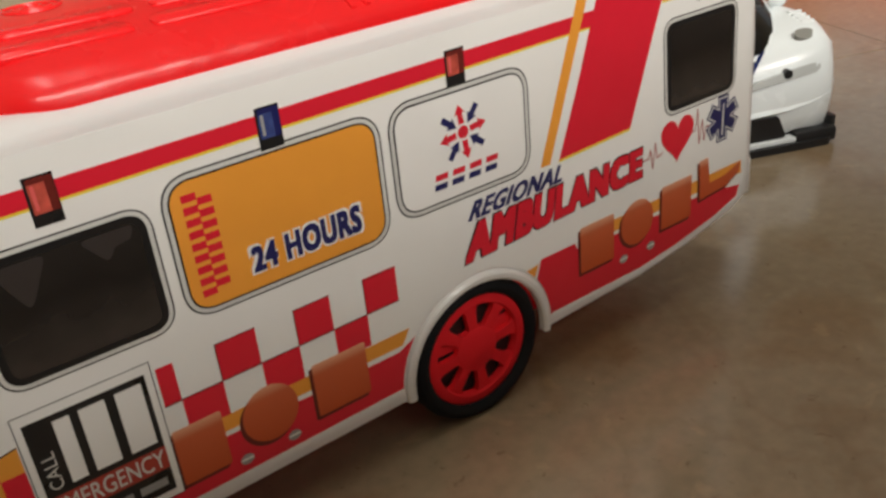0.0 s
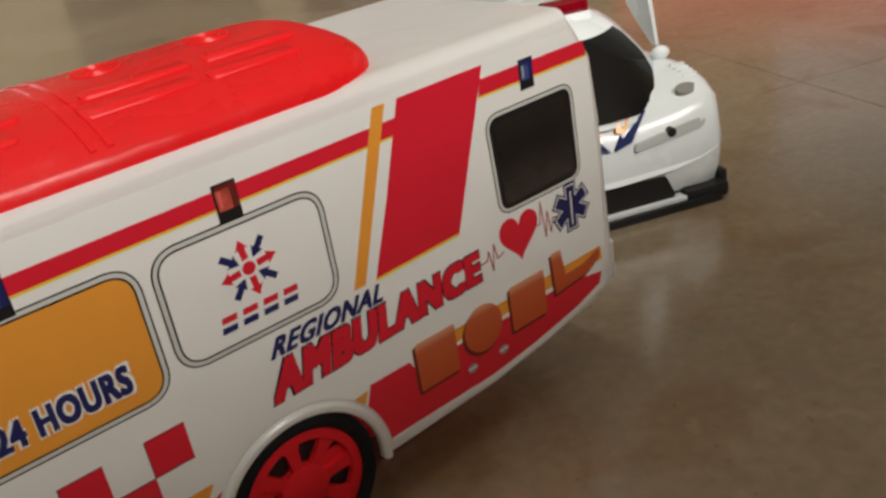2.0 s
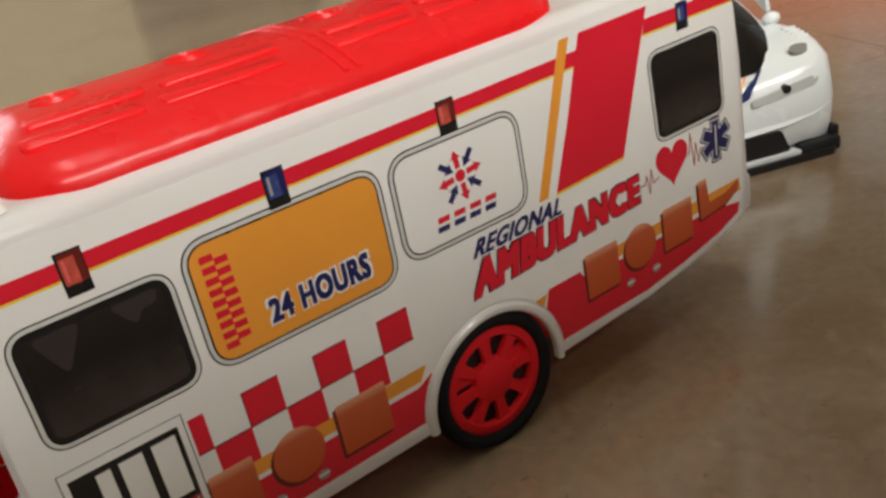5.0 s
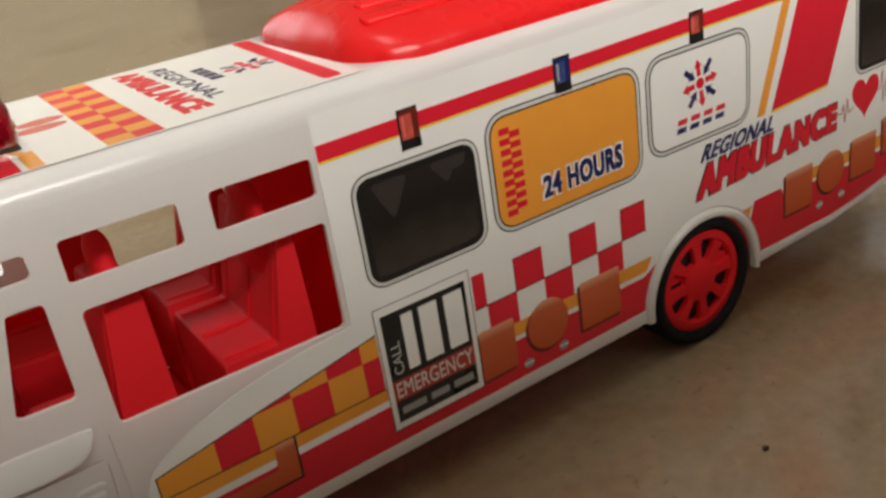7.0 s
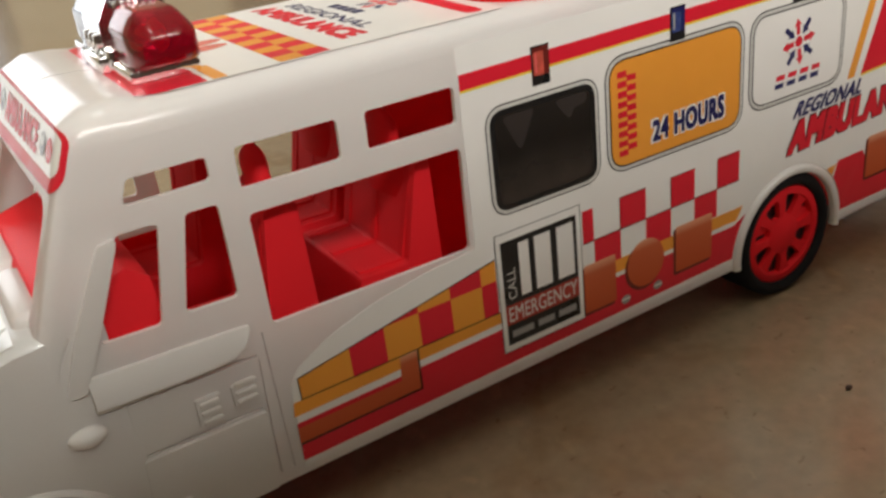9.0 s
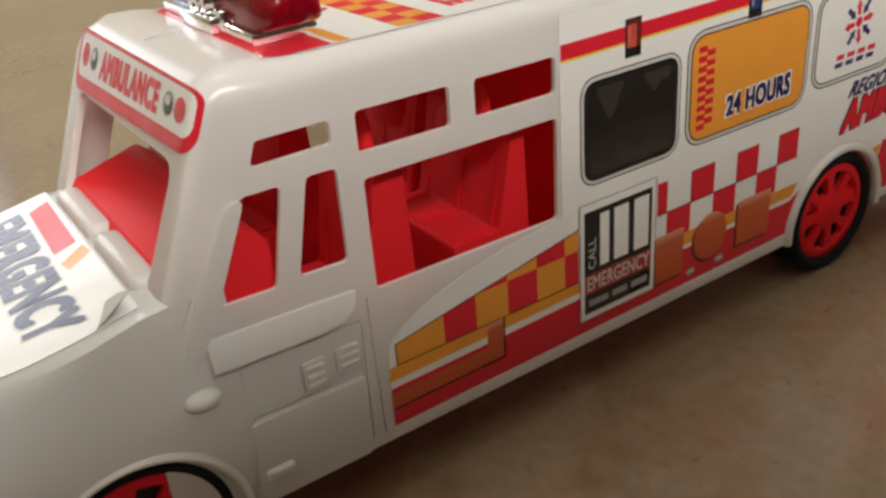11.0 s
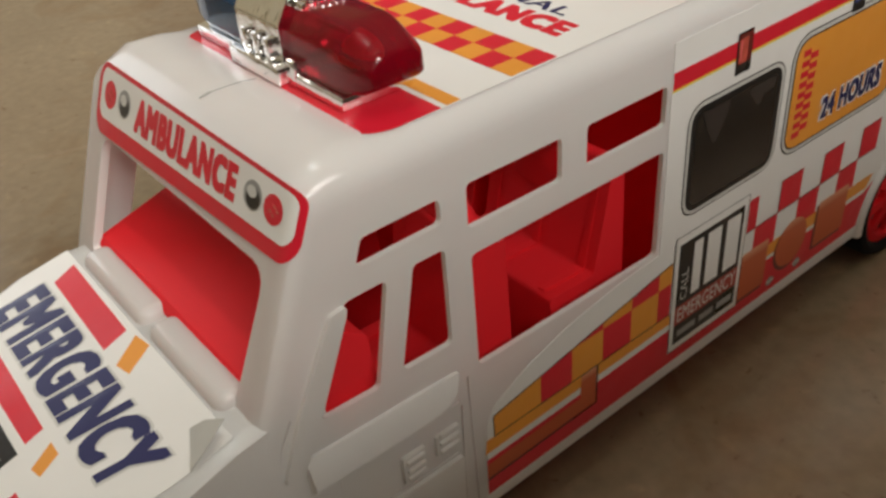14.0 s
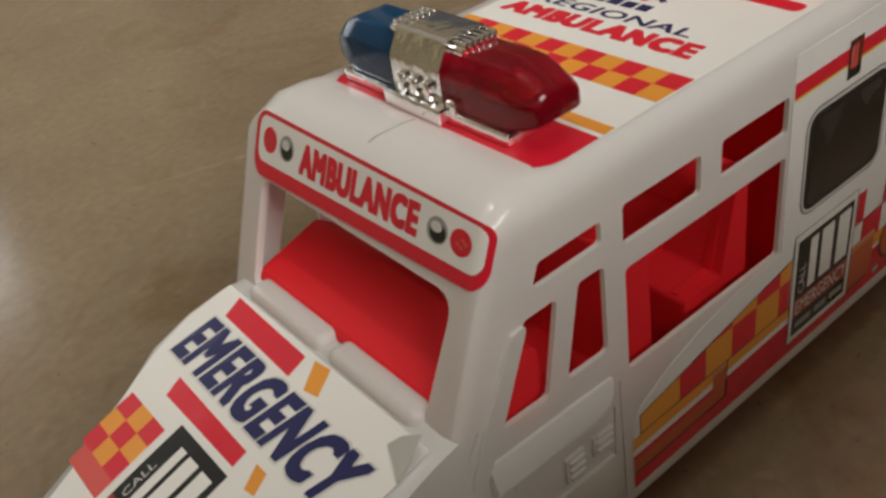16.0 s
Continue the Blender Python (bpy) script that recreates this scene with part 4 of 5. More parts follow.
def boss(poly, dx=-1.3, dz=-1.2):
    """A printed button with its drawn dark edge."""
    cx, cz = sum(p[0] for p in poly) / len(poly), sum(p[1] for p in poly) / len(poly)
    b = printed("printed_button", [[(cx + 1.01 * (u - cx) + 0.5 * dx, cz + 1.01 * (v - cz) + 0.5 * dz) for u, v in poly]], P_DEEP, 3, label="rust-orange printed button")
    printed("button_face", [poly], P_RUST, 4, parent=b)


boss(rect(155.9, 20.6, 164.9, 32.3, 0.5))
boss(disc(173.9, 26.9, 5.6, 5.9))
boss(rect(183.2, 20.8, 194.9, 32.4, 0.5))
boss(rect(252.4, 23.4, 263.1, 34.9, 0.5))
boss(disc(270.9, 29.8, 5.5, 5.7))
boss(rect(279.3, 24.4, 290.1, 35.6, 0.5))
boss([(293.4, 27.4), (304, 28.2), (308.6, 30.6), (308.8, 33.0), (303, 31.2), (297.0, 31.0), (296.0, 38.0), (292.8, 38.0)])
for sx, sz in ((167.7, 19.7), (177.5, 19.7), (266.4, 21.7), (275.7, 21.7)):
    s = printed("printed_screw", [disc(sx, sz, 1.35, 1.1)], P_GREY, 3)
    printed("screw_slot", [rect(sx - 1.2, sz - 0.1, sx + 1.2, sz + 0.28)], PAPER, 4, parent=s)


def call_card(place, parent, x0, y0, x1, y1, w, fine=0, margin=1.3):
    """White card with a black field, bars for its number, and a red band. Corners in the sticker's own coordinates."""
    sx, sy = (x1 - x0) / 22.0, (y1 - y0) / 27.6

    def q(u, v):
        return (x0 + u * sx, y0 + v * sy)

    def r4(a, b, c, d):
        return [q(a, b), q(c, b), q(c, d), q(a, d)]

    card = part("call_card", flat([r4(0, 0, 22, 27.6)], place, w, fine), PAPER, parent, "white card print with black field and red band", smooth=0)
    lay = lambda name, polys, mat, k: part(name, flat(polys, place, w + 0.035 * k, fine), mat, card, smooth=0)  # noqa: E731
    if margin > 1:
        lay("card_rule", trace([q(0.1, 0.1), q(21.9, 0.1), q(21.9, 27.5), q(0.1, 27.5), q(0.1, 0.1)], 0.08), P_BLACK, 1)
    lay("black_field", [r4(margin, 1.6, 22 - margin, 27.2 - 1.2 * margin)], P_BLACK, 1)
    lay("red_field", [r4(margin, 6.4, 22 - margin, 11.0)], P_DIMRED, 2)
    for u0, u1 in ((5.6, 8.2), (9.6, 13.8), (15.4, 19.8)):
        lay("number_bar", [r4(u0, 12.2, u1, 24.4)], PAPER, 2)
    letters("letter", lettering("EMERGENCY", [q(2.0, 7.0), q(20.2, 7.0), q(20.2, 10.5), q(2.0, 10.5)], place, w + 0.105, 0.01), P_PALE, card)
    letters("letter", lettering("CALL", [q(4.4, 12.2), q(4.4, 19.4), q(2.3, 19.4), q(2.3, 12.2)], place, w + 0.105, 0.0), P_PALE, card)
    lay("small_print", [r4(2.4, 3.2, 8.0, 4.8), r4(9.2, 3.2, 13.6, 4.8), r4(14.8, 3.2, 19.6, 4.8)], P_GREY, 3)
    return card


call_card(side, sticker, 133.6, 19.8, 155.6, 47.3, 0.34)

# roof sticker
rs = part("roof_sticker", plate([rounded([(72.8, 3.0), (143.2, 3.2), (143.2, WS - 5.0), (72.8, WS - 5.0)], [8, 1, 1, 8], 8)], roof, 0.02, 0.12), PAPER, van, "white roof sticker with checks and lettering", smooth=0)
printed("red_patch", [rounded([(72.8, 3.1), (85.8, 3.1), (85.8, WS - 5.1), (72.8, WS - 5.1)], [8, 0, 0, 8], 8)], P_RED, 1, roof, rs)
printed("orange_bar", [rect(86.8, 3.2, 89.2, 14)], P_ORANGE, 1, roof, rs)
printed("orange_bar", [rect(86.8, WS - 14, 89.2, WS - 5.1)], P_ORANGE, 1, roof, rs)
printed("red_petals", [disc(93.0, 27.0, 4.6, 2.3), disc(94.0, 32.0, 4.2, 2.2)], P_PINK, 1, roof, rs)
n = 12
step = (WS - 8.4) / n
for k in range(n):
    y = 3.4 + k * step
    printed("check", [rect(102.9, y, 107.4, y + step)], P_RED if k % 2 == 0 else P_ORANGE, 1, roof, rs)
    printed("check", [rect(98.4, y, 102.9, y + step)], P_ORANGE if k % 2 == 0 else P_RED, 1, roof, rs)
words("title", "AMBULANCE", [(112.3, 53.0), (112.3, 8.6), (117.9, 8.9), (117.2, 53.0)], P_RED, 1, roof, rs, bold=0.08)
words("upper_word", "REGIONAL", [(118.9, 50.0), (118.9, 13.6), (122.2, 14.4), (122.2, 50.0)], P_NAVY, 1, roof, rs, bold=0.02, tilt=0.2)
for k in range(4):
    printed("logo_bar", [rect(124.2, 27.0 + 3.4 * k, 126.8, 29.8 + 3.4 * k)], P_NAVY, 1, roof, rs)
emblem_ring(132.8, 31.2, 5.2, 4, 1, roof, rs)
printed("red_bar", [rounded([(136.2, 4.6), (139.9, 4.6), (143.0, WS - 5.4), (139.2, WS - 5.4)], 1.4, 4)], P_RED, 1, roof, rs)

# front header sticker
def strips(x0, x1, n, r):
    """Stations across a strip, close together where its ends are round."""
    ends = [r * (1 - math.cos(math.pi / 2 * k / 10)) for k in range(10)]
    return [x0 + e for e in ends] + list(np.linspace(x0 + r, x1 - r, n)) + [x1 - e for e in reversed(ends)]


def header_patch(poly_top, poly_bottom, x0, x1, w, r, n=26):
    """A strip across the header with rounded ends."""
    bm = bmesh.new()
    vs = []
    for u in strips(x0, x1, n, r):
        d = max(0.0, r - (u - x0), r - (x1 - u))
        cut = r - math.sqrt(max(r * r - d * d, 0.0))
        vs.append((bm.verts.new(front(u, poly_bottom + cut, w)), bm.verts.new(front(u, poly_top - cut, w))))
    for a, b in zip(vs, vs[1:]):
        bm.faces.new((a[0], b[0], b[1], a[1]))
    return bm


head = part("header_sticker", header_patch(88.9, 78.5, 1.8, W + 0.4, 0.10, 3.0, 44), P_RED, van, "red-edged header sticker over the windscreen", smooth=60)
part("white_field", header_patch(88.2, 80.9, 3.0, W - 0.7, 0.16, 2.0, 44), PAPER, head, smooth=60)
letters("letter", lettering("AMBULANCE", [(16.4, 82.0), (47.8, 82.0), (47.8, 87.2), (16.4, 87.0)], front, 0.24, 0.07), P_RED, head)
for u, mat in ((6.7, P_RED), (12.1, P_GREY), (51.9, P_GREY), (56.9, P_RED)):
    lamp = part("printed_lamp", flat([disc(u, 84.7, 2.2, 2.0)], front, 0.22, 2), mat, head, smooth=0)
    if mat is P_GREY:
        part("lamp_shade", flat([disc(u + 0.2, 84.4, 1.7, 1.4)], front, 0.26), P_BLACK, lamp, smooth=0)
        part("lamp_shine", flat([disc(u - 0.2, 85.2, 1.2, 0.8)], front, 0.30), P_PALE, lamp, smooth=0)
    else:
        part("lamp_shine", flat([disc(u + dx, 84.7 + dz, 0.42, 0.26, 10) for dx, dz in ((0.4, 0.5), (-0.5, -0.3), (1.1, 0.1), (0.2, -0.7))], front, 0.30), P_PINK, lamp, smooth=0)
part("mould_seam", loft([[(x, 30.2 + dy, z + dz) for dy, dz in ((-0.09, -0.1), (-0.09, 0.03), (0.09, 0.03), (0.09, -0.1))] for x, z in ((64.6, 90.6), (66.2, 90.88), (71.5, 90.72), (73.6, 90.36))]), P_GREY, van, smooth=0)

# bonnet sticker
def hood_outline():
    near = [(46.8, 1.4), (38, 1.2), (30, 2.6), (22, 5.8), (12, 9.8), (2, 12.0), (-7, 14.4)]
    return near + [(x, W - y) for x, y in reversed(near)]


def sheet(outline, n=14):
    """The sticker as a thin skin that bends with the bonnet."""
    bm = bmesh.new()
    near = outline[: len(outline) // 2]
    xs = np.linspace(near[0][0], near[-1][0], n)
    rows = []
    for x in xs:
        y = float(np.interp(-x, [-p[0] for p in near], [p[1] for p in near]))
        rows.append([hood(x, v, w) for v, w in ((y, 0.02), (y, 0.12), (W - y, 0.12), (W - y, 0.02))])
    return loft(rows, bm)


hs = part("bonnet_sticker", sheet(hood_outline()), PAPER, van, "white bonnet sticker with navy lettering", smooth=50)
words("word_edge", "EMERGENCY", [(31.0, 57.2), (30.4, 7.6), (40.4, 5.0), (41.2, 56.2)], P_PALE, 1, hood, hs, bold=0.075)
words("word", "EMERGENCY", [(31.4, 56.8), (30.8, 8.0), (40.0, 5.4), (40.8, 55.8)], P_NAVY, 3, hood, hs, bold=0.055)
printed("red_bar", [[(42.0, 54.2), (46.1, 55.7), (45.6, 32.6), (41.4, 31.7)]], P_RED, 1, hood, hs)
printed("red_bar", [[(26.1, 48.3), (29.6, 49.4), (29.2, 25.5), (26.3, 25.2)]], P_RED, 1, hood, hs)
printed("orange_bar", [[(46.1, 30.4), (46.6, 26.5), (42.0, 23.8), (41.4, 27.1)]], P_ORANGE, 1, hood, hs)
printed("orange_bar", [[(29.1, 22.2), (29.1, 19.3), (25.8, 17.9), (25.4, 20.3)]], P_ORANGE, 1, hood, hs)
for y0, y1 in ((41.9, 55.0), (8.6, 18.6)):
    for k in range(3):
        for j in range(4):
            a, b = y0 + (y1 - y0) * k / 3, y0 + (y1 - y0) * (k + 1) / 3
            xa, xb = 22.5 - 3.5 * (j + 1), 22.5 - 3.5 * j
            far_cut = min(b, 60.2 - 0.42 * (24 - xa)) if y0 > 30 else b
            near_cut = max(a, 1.8 + 0.42 * (24 - xa)) if y0 < 30 else a
            if far_cut > near_cut + 0.4:
                printed("check", [rect(xa, near_cut, xb, far_cut)], (P_RED, P_ORANGE, P_PINK)[(k + j) % 2 if j < 3 else 2], 1, hood, hs)
call_card(lambda u, v, w: hood(v, -u, w), hs, -40.2, 1.4, -24.2, 25.6, 0.18, 5, 0.3)
def flap_at(u, v, lift):
    return Vector((u, v, hood_z(u) + lift))


curl = loft([[flap_at(*p) + Vector((0, 0, dz)) for p in ((43.4, 7.2, 0.35), (45.2, 5.6, 1.5), (46.7, 2.6, 2.6), (43.4, 1.3, 1.7), (40.2, 0.9, 0.4), (41.8, 3.9, 0.3))] for dz in (0, 0.14)])
part("curled_corner", curl, P_DULL, hs, "lifted corner of the sticker")

# light bar
bar = part("light_bar", box(76.0, 11.4, ROOF + 0.1, 87.8, 53.0, ROOF + 2.2, 0.5), CHROME, van, "chrome light bar with blue and red lenses")


def lens(y_in, y_out):
    sgn = 1 if y_out > y_in else -1
    rows = []
    for t, s, h in ((0, 1, 1), (0.62, 1, 1), (0.70, 0.99, 0.97), (0.79, 0.96, 0.87), (0.88, 0.90, 0.72), (0.95, 0.82, 0.55), (0.985, 0.74, 0.42), (1.0, 0.64, 0.30)):
        y = y_in + (y_out - y_in) * t
        cx, cz, hx, hz = 82.4, ROOF + 6.3 - 0.9 * (1 - h), 5.6 * s, 4.8 * h
        rows.append([(cx + hx * a, y, cz + hz * b) for a, b in rounded([(-1, -0.96), (1, -0.96), (0.98, 0.36), (0.60, 1), (-0.60, 1), (-0.98, 0.36)], 0.26, 5)])
    return loft(rows)


part("red_lens", lens(26.2, 6.8), LENS_RED, bar, "clear dark red plastic lens", smooth=60)
part("blue_lens", lens(37.2, 56.4), LENS_BLUE, bar, "clear blue plastic lens", smooth=60)
part("bulb", lathe([(0.01, -2.2), (1.0, -1.8), (1.2, 0), (1.0, 1.8), (0.01, 2.2)], (82.4, 14.2, ROOF + 5.8), "y", 16), RED, bar, "small red bulb")
mid = plate([rounded([(76.0, ROOF + 1.6), (88.8, ROOF + 1.6), (88.7, ROOF + 8.4), (86.2, ROOF + 12.5), (78.6, ROOF + 12.5), (76.1, ROOF + 8.4)], 1.4, 4)], lambda u, v, w: (u, w, v), 25.6, 37.8)
bmesh.ops.bevel(mid, geom=[e for e in mid.edges if abs(e.verts[0].co.y - e.verts[1].co.y) < 0.01 and len(e.link_faces) == 2 and e.calc_face_angle(0) > 0.6], offset=0.5, segments=2, affect="EDGES")
part("chrome_block", mid, CHROME, bar, smooth=40)
for y0, y1, top in ((22.6, 26.6, 11.6), (36.8, 40.2, 12.0)):
    comb = part("comb", box(78.7, y0, ROOF + top - 1.3, 86.1, y1, ROOF + top, 0.35), CHROME, bar, "chrome comb overlapping the lens")
    for k in range(6):
        x = 79.2 + 1.16 * k
        part("fin", box(x, y0 - 0.35, ROOF + top - 1.5, x + 0.62, y1 - 0.4, ROOF + top + 0.75, 0.22), CHROME, comb)
for k in range(3):
    part("stud", box(75.1, 27.6 + 3.2 * k, ROOF + 3.2, 76.6, 29.2 + 3.2 * k, ROOF + 6.4, 0.4), CHROME, bar)
part("plinth", box(74.3, 24.8, ROOF + 0.1, 89.6, 39.2, ROOF + 3.0, 0.6), CHROME, bar)
part("lug", box(75.8, 22.8, ROOF + 0.1, 77.8, 25.0, ROOF + 4.2, 0.5), CHROME, bar)

# cab and tail mouldings
part("rear_bumper", box(308.5, 1.2, 21.2, 316.2, W - 1.2, 32.0, 1.2, 3), WHITE, van)
rail = []
for x, z1, z2, z0 in ((54.8, 49.6, 44.6, 42.6), (58, 49.4, 44.3, 42.6), (74, 48.9, 44.0, 42.9), (78.5, 48.7, 44.4, 43.4), (80.8, 48.6, 45.6, 44.8), (82.0, 48.4, 47.2, 46.8)):
    out = 2.1 if x < 80 else (1.6 if x < 81.5 else 0.6)
    rail.append([(x, 0.4, z0), (x, -0.3, z0), (x, -out, z2 - 0.2), (x, -out, z2 + 0.5), (x, -0.5, z1), (x, 0.4, z1)])
part("door_rail", loft(rail), WHITE, van, smooth=25)
part("door_panel", plate([rounded([(59.3, 30.9), (81.6, 30.7), (80.8, 13.9), (58.2, 13.9)], 0.6, 3)], side, -0.4, 0.8), WHITE, van)
part("door_panel", plate([rounded([(59.4, 42.4), (69.4, 42.6), (69.2, 32.0), (59.2, 32.0)], 0.4, 3)], side, -0.4, 0.25), WHITE, van)
for x0, x1, z0, z1 in ((69.9, 74.4, 32.5, 38.3), (76.4, 81.2, 33.8, 38.3)):
    v = part("vent", plate([rect(x0, z0, x1, z1, 0.5)], side, -0.4, 0.7), WHITE, van)
    for k in range(3):
        part("slat", box(x0 + 0.5, -1.25, z0 + 0.7 + 1.75 * k, x1 - 0.5, -0.6, z0 + 1.7 + 1.75 * k, 0.25), WHITE, v)
knob = bmesh.new()
bmesh.ops.create_uvsphere(knob, u_segments=20, v_segments=12, radius=1, matrix=Matrix.Translation((52.3, -0.8, 40.0)) @ Matrix.Diagonal((3.2, 1.9, 1.7, 1)))
part("door_knob", knob, WHITE, van)
part("step", box(59.8, -1.9, 18.6, 65.2, 0.2, 20.8, 0.6, 3), WHITE, van)
part("pillar_moulding", plate([rounded([(62.2, 70.6), (65.2, 71.2), (64.6, 69.2), (57.6, 53.6), (54.2, 47.2), (51.0, 47.2), (55.0, 57.0)], 0.9, 4)], side, -0.4, 0.75), WHITE, van)
part("pillar_moulding", plate([rounded([(64.4, 79.2), (66.4, 79.2), (57.6, 53.6), (54.2, 47.2), (50.6, 47.2)], 0.6, 3)], lambda u, v, w: (u, FAR + w, v), -0.4, 0.9), WHITE, van)
for y0, y1 in ((6.5, 29.5), (31.5, W - 6.5)):
    part("cowl_lobe", box(47.4, y0, 55.6, 52.8, y1, 60.6, 2.0, 5), WHITE, van, smooth=60)

# ---- the toy car behind ----
car = thing("toy_car", "white plastic toy sports car with black splitter", "toy car", (0.3735, 0.0515, 0.0))
car.rotation_euler = (0, 0, radians(-22.8))


def car_body():
    """Nose towards -y, in the car's own millimetres."""
    rows = []
    for y, zt, zb, hw, dip in ((-3, 17, 7, 33, 0.5), (-1, 23.5, 5, 38.5, 0.8), (1.5, 30, 4, 40.8, 1.8), (5, 36, 4, 42.0, 3.2), (12, 39.4, 4, 42.6, 4.0), (24, 41, 4, 42.4, 3.8), (40, 41, 4, 41.6, 2.0), (60, 40, 4, 40.5, 0), (110, 40, 4, 40, 0),
                               (140, 39, 4, 40, 0), (165, 37, 6, 39, 0), (170, 31, 9, 36, 0)):
        half = [(-hw + 2.5, zb), (-hw + 1.2, zb + 4), (-hw, zb + (zt - zb) * 0.6), (-hw + 1.0, zt - 3.2), (-hw + 3.4, zt - 0.9), (-hw + 7, zt), (-hw * 0.6, zt - dip * 0.7), (-hw * 0.35, zt - dip), (0, zt - dip * 1.1)]
        rows.append([(x, y, z) for x, z in half] + [(-x, y, z) for x, z in reversed(half[:-1])])
    return carved(loft(rows), [join(plate([disc(34, 17, 15.5, n=32)], lambda u, v, w: (w, u, v), -45, -24), plate([disc(34, 17, 15.5, n=32)], lambda u, v, w: (w, u, v), 24, 45),
                                    plate([disc(134, 17, 15.5, n=32)], lambda u, v, w: (w, u, v), -45, -24), plate([disc(134, 17, 15.5, n=32)], lambda u, v, w: (w, u, v), 24, 45))])


part("body", car_body(), CARWHITE, car, smooth=50)


CANOPY = ((31.0, 2.0, 33.0), (37.0, 8.5, 32.6), (43.0, 16.0, 31.2), (49.0, 24.0, 28.6), (53.5, 30.5, 26.2), (56.5, 37.0, 23.4), (57.6, 48.0, 19.0))


def canopy_y(z, u):
    """How far back the bowed front of the cabin lies, at a height and a distance from its middle."""
    zs = [c[0] for c in CANOPY]
    y0, hw = float(np.interp(z, zs, [c[1] for c in CANOPY])), float(np.interp(z, zs, [c[2] for c in CANOPY]))
    return y0 + 16.0 * min(abs(u) / hw, 1.0) ** 2.6


def car_cabin():
    rows = []
    for z, y0, hw in CANOPY:
        fore = [(u, canopy_y(z, u), z) for u in np.linspace(-hw, hw, 17)]
        back = 150 - (z - 31) * 1.1
        rows.append(fore + [(hw + 0.6, 70, z), (hw, back - 14, z), (hw - 7, back, z), (-hw + 7, back, z), (-hw, back - 14, z), (-hw - 0.6, 70, z)])
    return loft(rows)


part("cabin", car_cabin(), CARWHITE, car, smooth=50)


def car_screen():
    """Glazing that follows the bowed front, a shade proud of it."""
    bm = bmesh.new()
    grid = []
    for t in np.linspace(0, 1, 12):
        z = 32.6 + t * 20.6
        hw = float(np.interp(t, [0, 0.12, 0.35, 0.6, 0.9, 1], [14, 22, 28.5, 28.6, 25.0, 22.5]))
        grid.append([bm.verts.new((u, canopy_y(z, u) - 0.7, z + 0.3)) for u in np.linspace(-hw, hw, 19)])
    for a, b in zip(grid, grid[1:]):
        for i in range(18):
            bm.faces.new((a[i], a[i + 1], b[i + 1], b[i]))
    return bm


part("windscreen", car_screen(), DARKGLASS, car, "dark glossy windscreen", smooth=60)
for s in (-1, 1):
    part("side_window", plate([rounded([(44, 42), (112, 42), (104, 52), (56, 52)], 3, 4)], lambda u, v, w: (s * (33.4 - 0.38 * (v - 38) + w), u, v), -0.4, 0.5), DARKGLASS, car)
    m = bmesh.new()
    bmesh.ops.create_uvsphere(m, u_segments=16, v_segments=10, radius=1, matrix=Matrix.Translation((s * 36.0, 31.5, 42.6)) @ Matrix.Diagonal((3.5, 2.5, 2.5, 1)))
    part("mirror", m, CARWHITE, car)
    slot = part("headlight", plate([rounded([(7, 22.8), (32, 24.9), (34.6, 26.6), (33.6, 28.0), (30, 27.9), (8, 24.8)], 0.8, 3)], lambda u, v, w: (s * u, 0.40 * (v - 23.5) - 1.5 - w + 0.0008 * u * u, v), -1.2, 0.4), SLOTGREY, car, "grey recessed headlight slot")
    part("socket", lathe([(0.01, -1.0), (1.6, -1.0), (1.6, 1.5), (0.01, 1.5)], (s * 21.2, -0.1, 26.0), "y", 16), BLACK, slot)
    part("bonnet_vent", plate([disc(s * 31.5, 8.6, 4.0, 2.0)], lambda u, v, w: (u, v - 1.6, 36.3 + 0.62 * (v - 8.6) + w), -1, 0.5), GREYPL, car)
    for k in range(4):
        part("louvre", box(s * 36.8 - 3.0, 12.8 + 2.6 * k, 36.6 + 0.5 * k, s * 36.8 + 2.4, 14.3 + 2.6 * k, 39.4 + 0.5 * k, 0.4), CARWHITE, car)
    for y in (34, 134):
        t = part("wheel", lathe([(9, 1 * s), (13, 1 * s), (14.5, 0), (14.5, -9 * s), (9, -10 * s)], (s * 37.5, y, 14.5), "x", 32), RUBBER, car)
        part("rim", lathe([(0.01, 0.6 * s), (9, 0.6 * s), (9.2, -4 * s), (0.01, -4 * s)], (s * 37.5, y, 14.5), "x", 24), GREYPL, t)
    part("decal", plate([[(s * 0.8, 24.6), (s * 4.0, 28.6), (s * 4.4, 27.0), (s * 15.0, 33.6), (s * 7.0, 26.0)]], lambda u, v, w: (u, float(np.interp(v, [23, 28, 33.2, 36], [-1.3, 1.0, 4.6, 9])) - w, v), -0.6, 0.9), P_DECAL, car, "navy lightning decal")
    part("decal", plate([[(s * 2.2, 29.6), (s * 4.6, 33.0), (s * 5.0, 30.4), (s * 9.6, 33.8), (s * 5.4, 29.0)]], lambda u, v, w: (u, float(np.interp(v, [23, 28, 33.2, 36], [-1.3, 1.0, 4.6, 9])) - w, v), -0.6, 0.95), P_ORANGE, car, "orange flash decal")
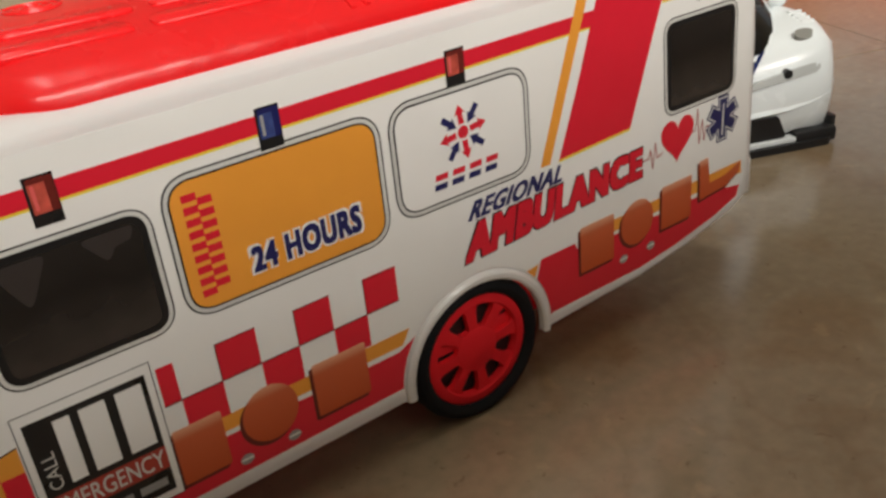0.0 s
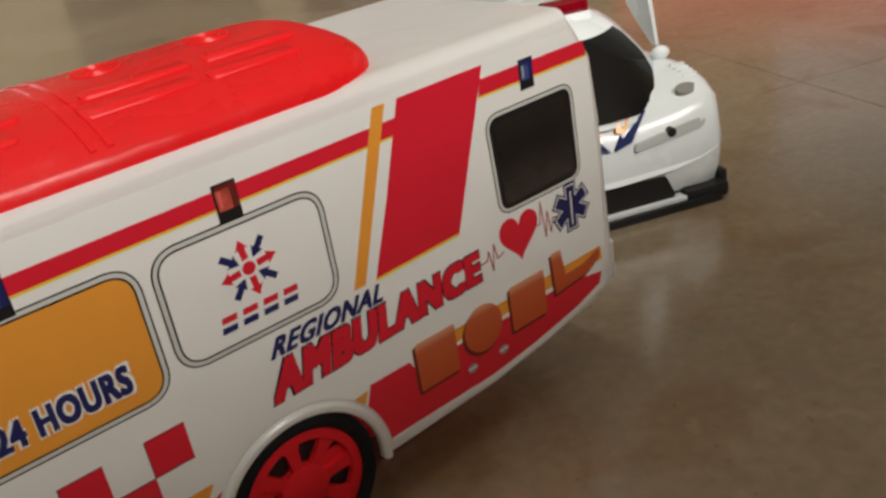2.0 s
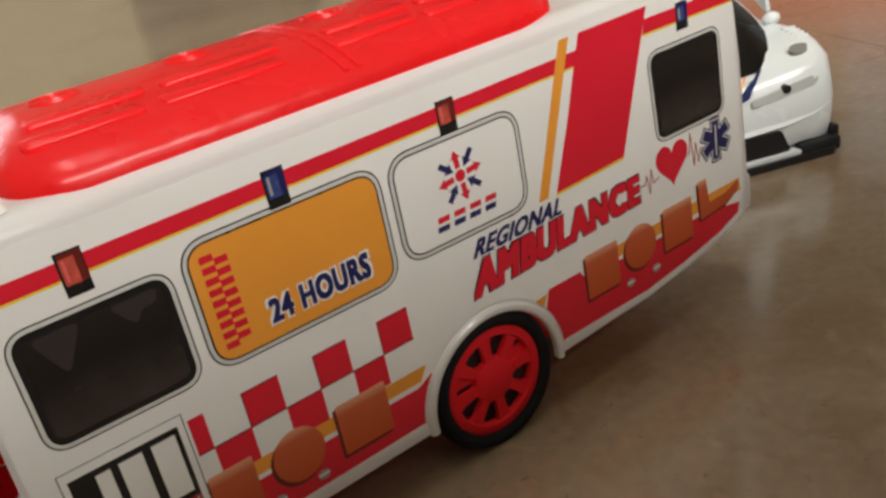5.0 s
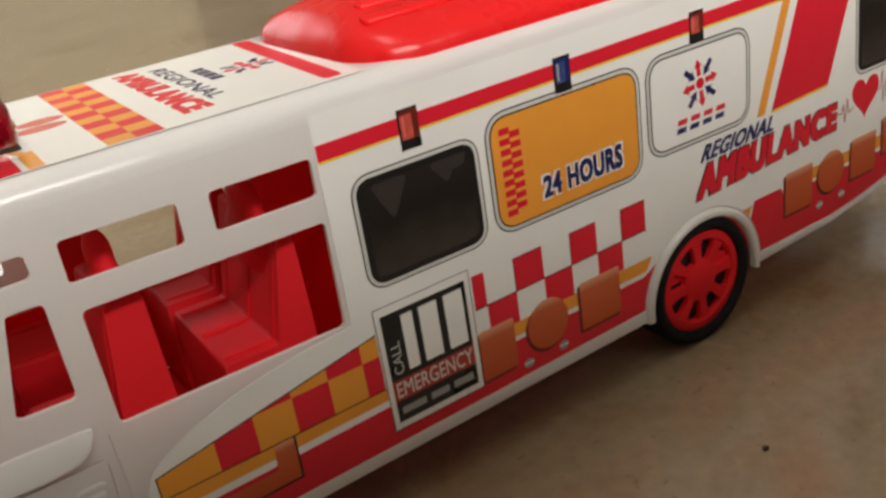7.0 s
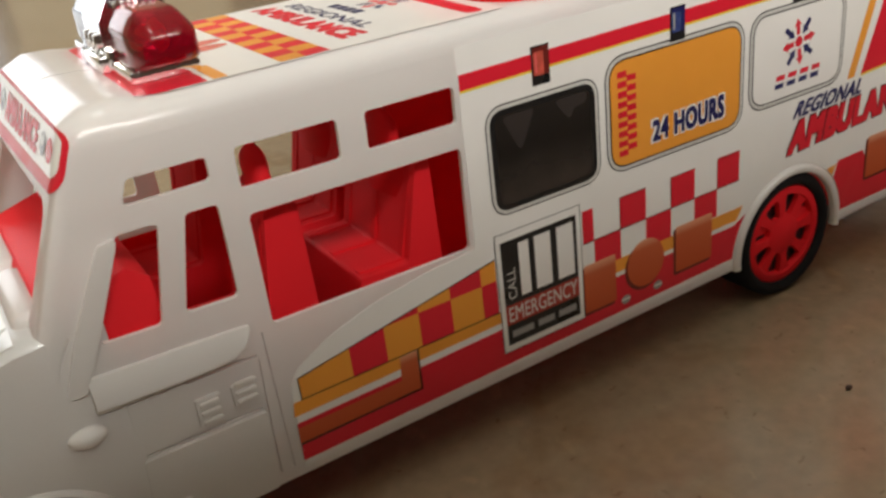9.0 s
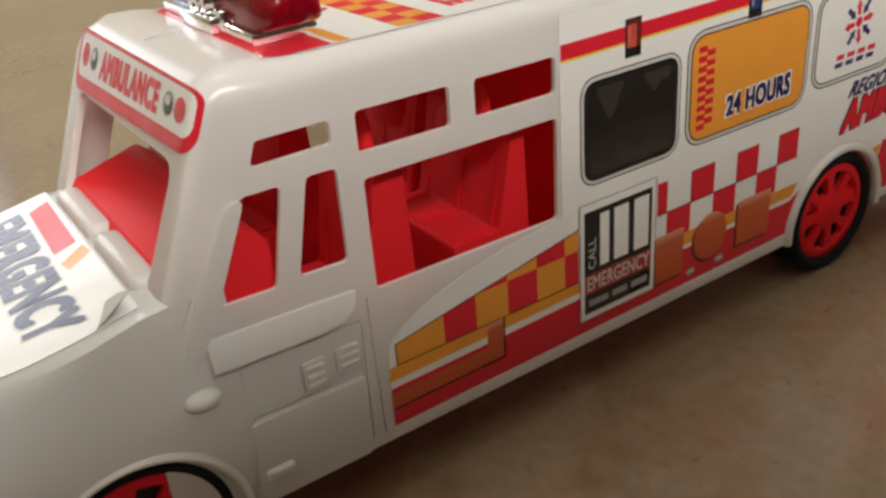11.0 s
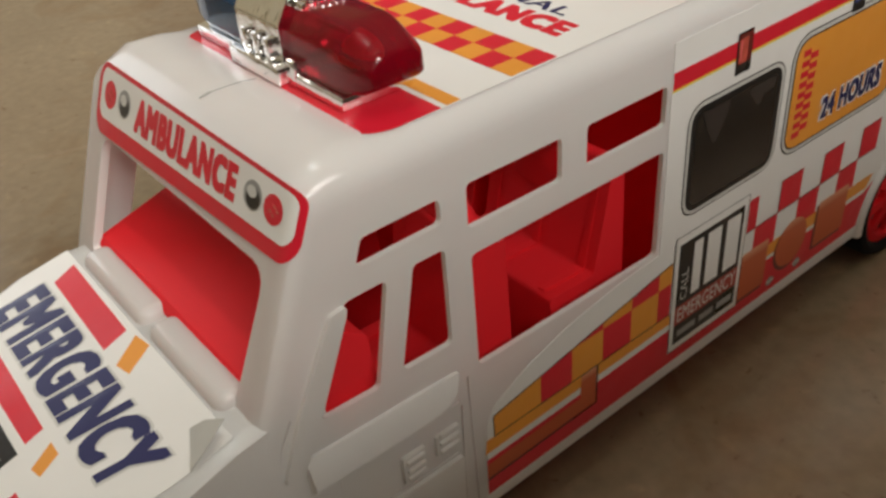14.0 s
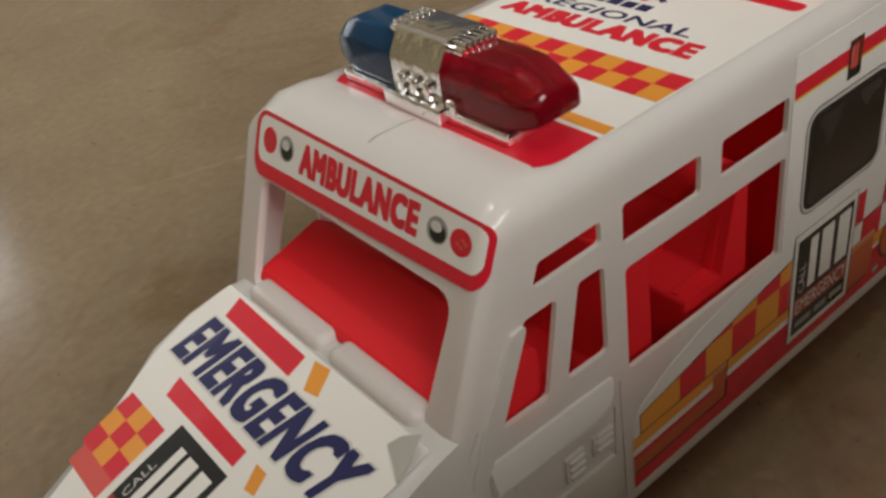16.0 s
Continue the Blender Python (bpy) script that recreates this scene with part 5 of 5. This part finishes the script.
part("raised_door", plate([rounded([(29.4, 45.2), (32.5, 46.4), (41.5, 53.0), (47.0, 58.4), (45.0, 84.0), (37.0, 88.0), (30.6, 66.0)], 1.2, 3)], lambda u, v, w: (34.0 - 0.10 * (v - 45) + w, u, v), -0.7, 0.7), CARWHITE, car, "white car door swung upwards")
part("grille", plate([rounded([(-20.5, 4.6), (20.5, 4.6), (16.9, 12.8), (-16.9, 12.8)], 1.2, 3)], lambda u, v, w: (u, -3.2 - w, v), -3, 0.7), BLACK, car, "black front grille")
part("bumper_crease", loft([[(x, y + dy, z + dz) for dy, dz in ((0.8, -1.0), (-1.5, 0.1), (0.6, 1.8))] for x, y, z in [(-38, 0.2, 17.5), (-30, -1.9, 15.6), (-20, -2.8, 14.2), (0, -3.1, 13.6), (20, -2.8, 14.2), (30, -1.9, 15.6), (38, 0.2, 17.5)]]), CARWHITE, car, smooth=0)
part("bumper_bar", box(-24, -5.2, 2.6, 24, -1, 4.6, 0.6), CARWHITE, car)
part("splitter", join(plate([rounded([(-37, -6.5), (37, -6.5), (40.2, 10), (-40.2, 10)], 3, 4)], lambda u, v, w: (u, v, w), 0.2, 2.8), box(23, -5.4, 0.6, 39.6, 4, 6.2, 1.4), box(-39.6, -5.4, 0.6, -23, 4, 6.2, 1.4), box(37.4, -3.6, 1.0, 39.8, 4.6, 9.6, 0.8), box(-39.8, -3.6, 1.0, -37.4, 4.6, 9.6, 0.8)), BLACK, car, "black front splitter")
siren = part("roof_siren", box(-16, 46, 55, 18, 56, 59, 1.0), CARWHITE, car)
part("siren_lens", box(-15.5, 46.5, 58.5, -1, 55.5, 63, 1.2), LENS_RED, siren)
part("siren_lens", box(1, 46.5, 58.5, 17.5, 55.5, 63, 1.2), LENS_RED, siren)

# ---- small things ----
crumb = bmesh.new()
bmesh.ops.create_icosphere(crumb, subdivisions=2, radius=0.8, matrix=Matrix.Translation((198.3, -37.0, 0.5)) @ Matrix.Diagonal((1.1, 0.8, 0.6, 1)))
tagged(part("crumb", crumb, CRUMB), "tiny dark crumb lying on the floor tile", "crumb")
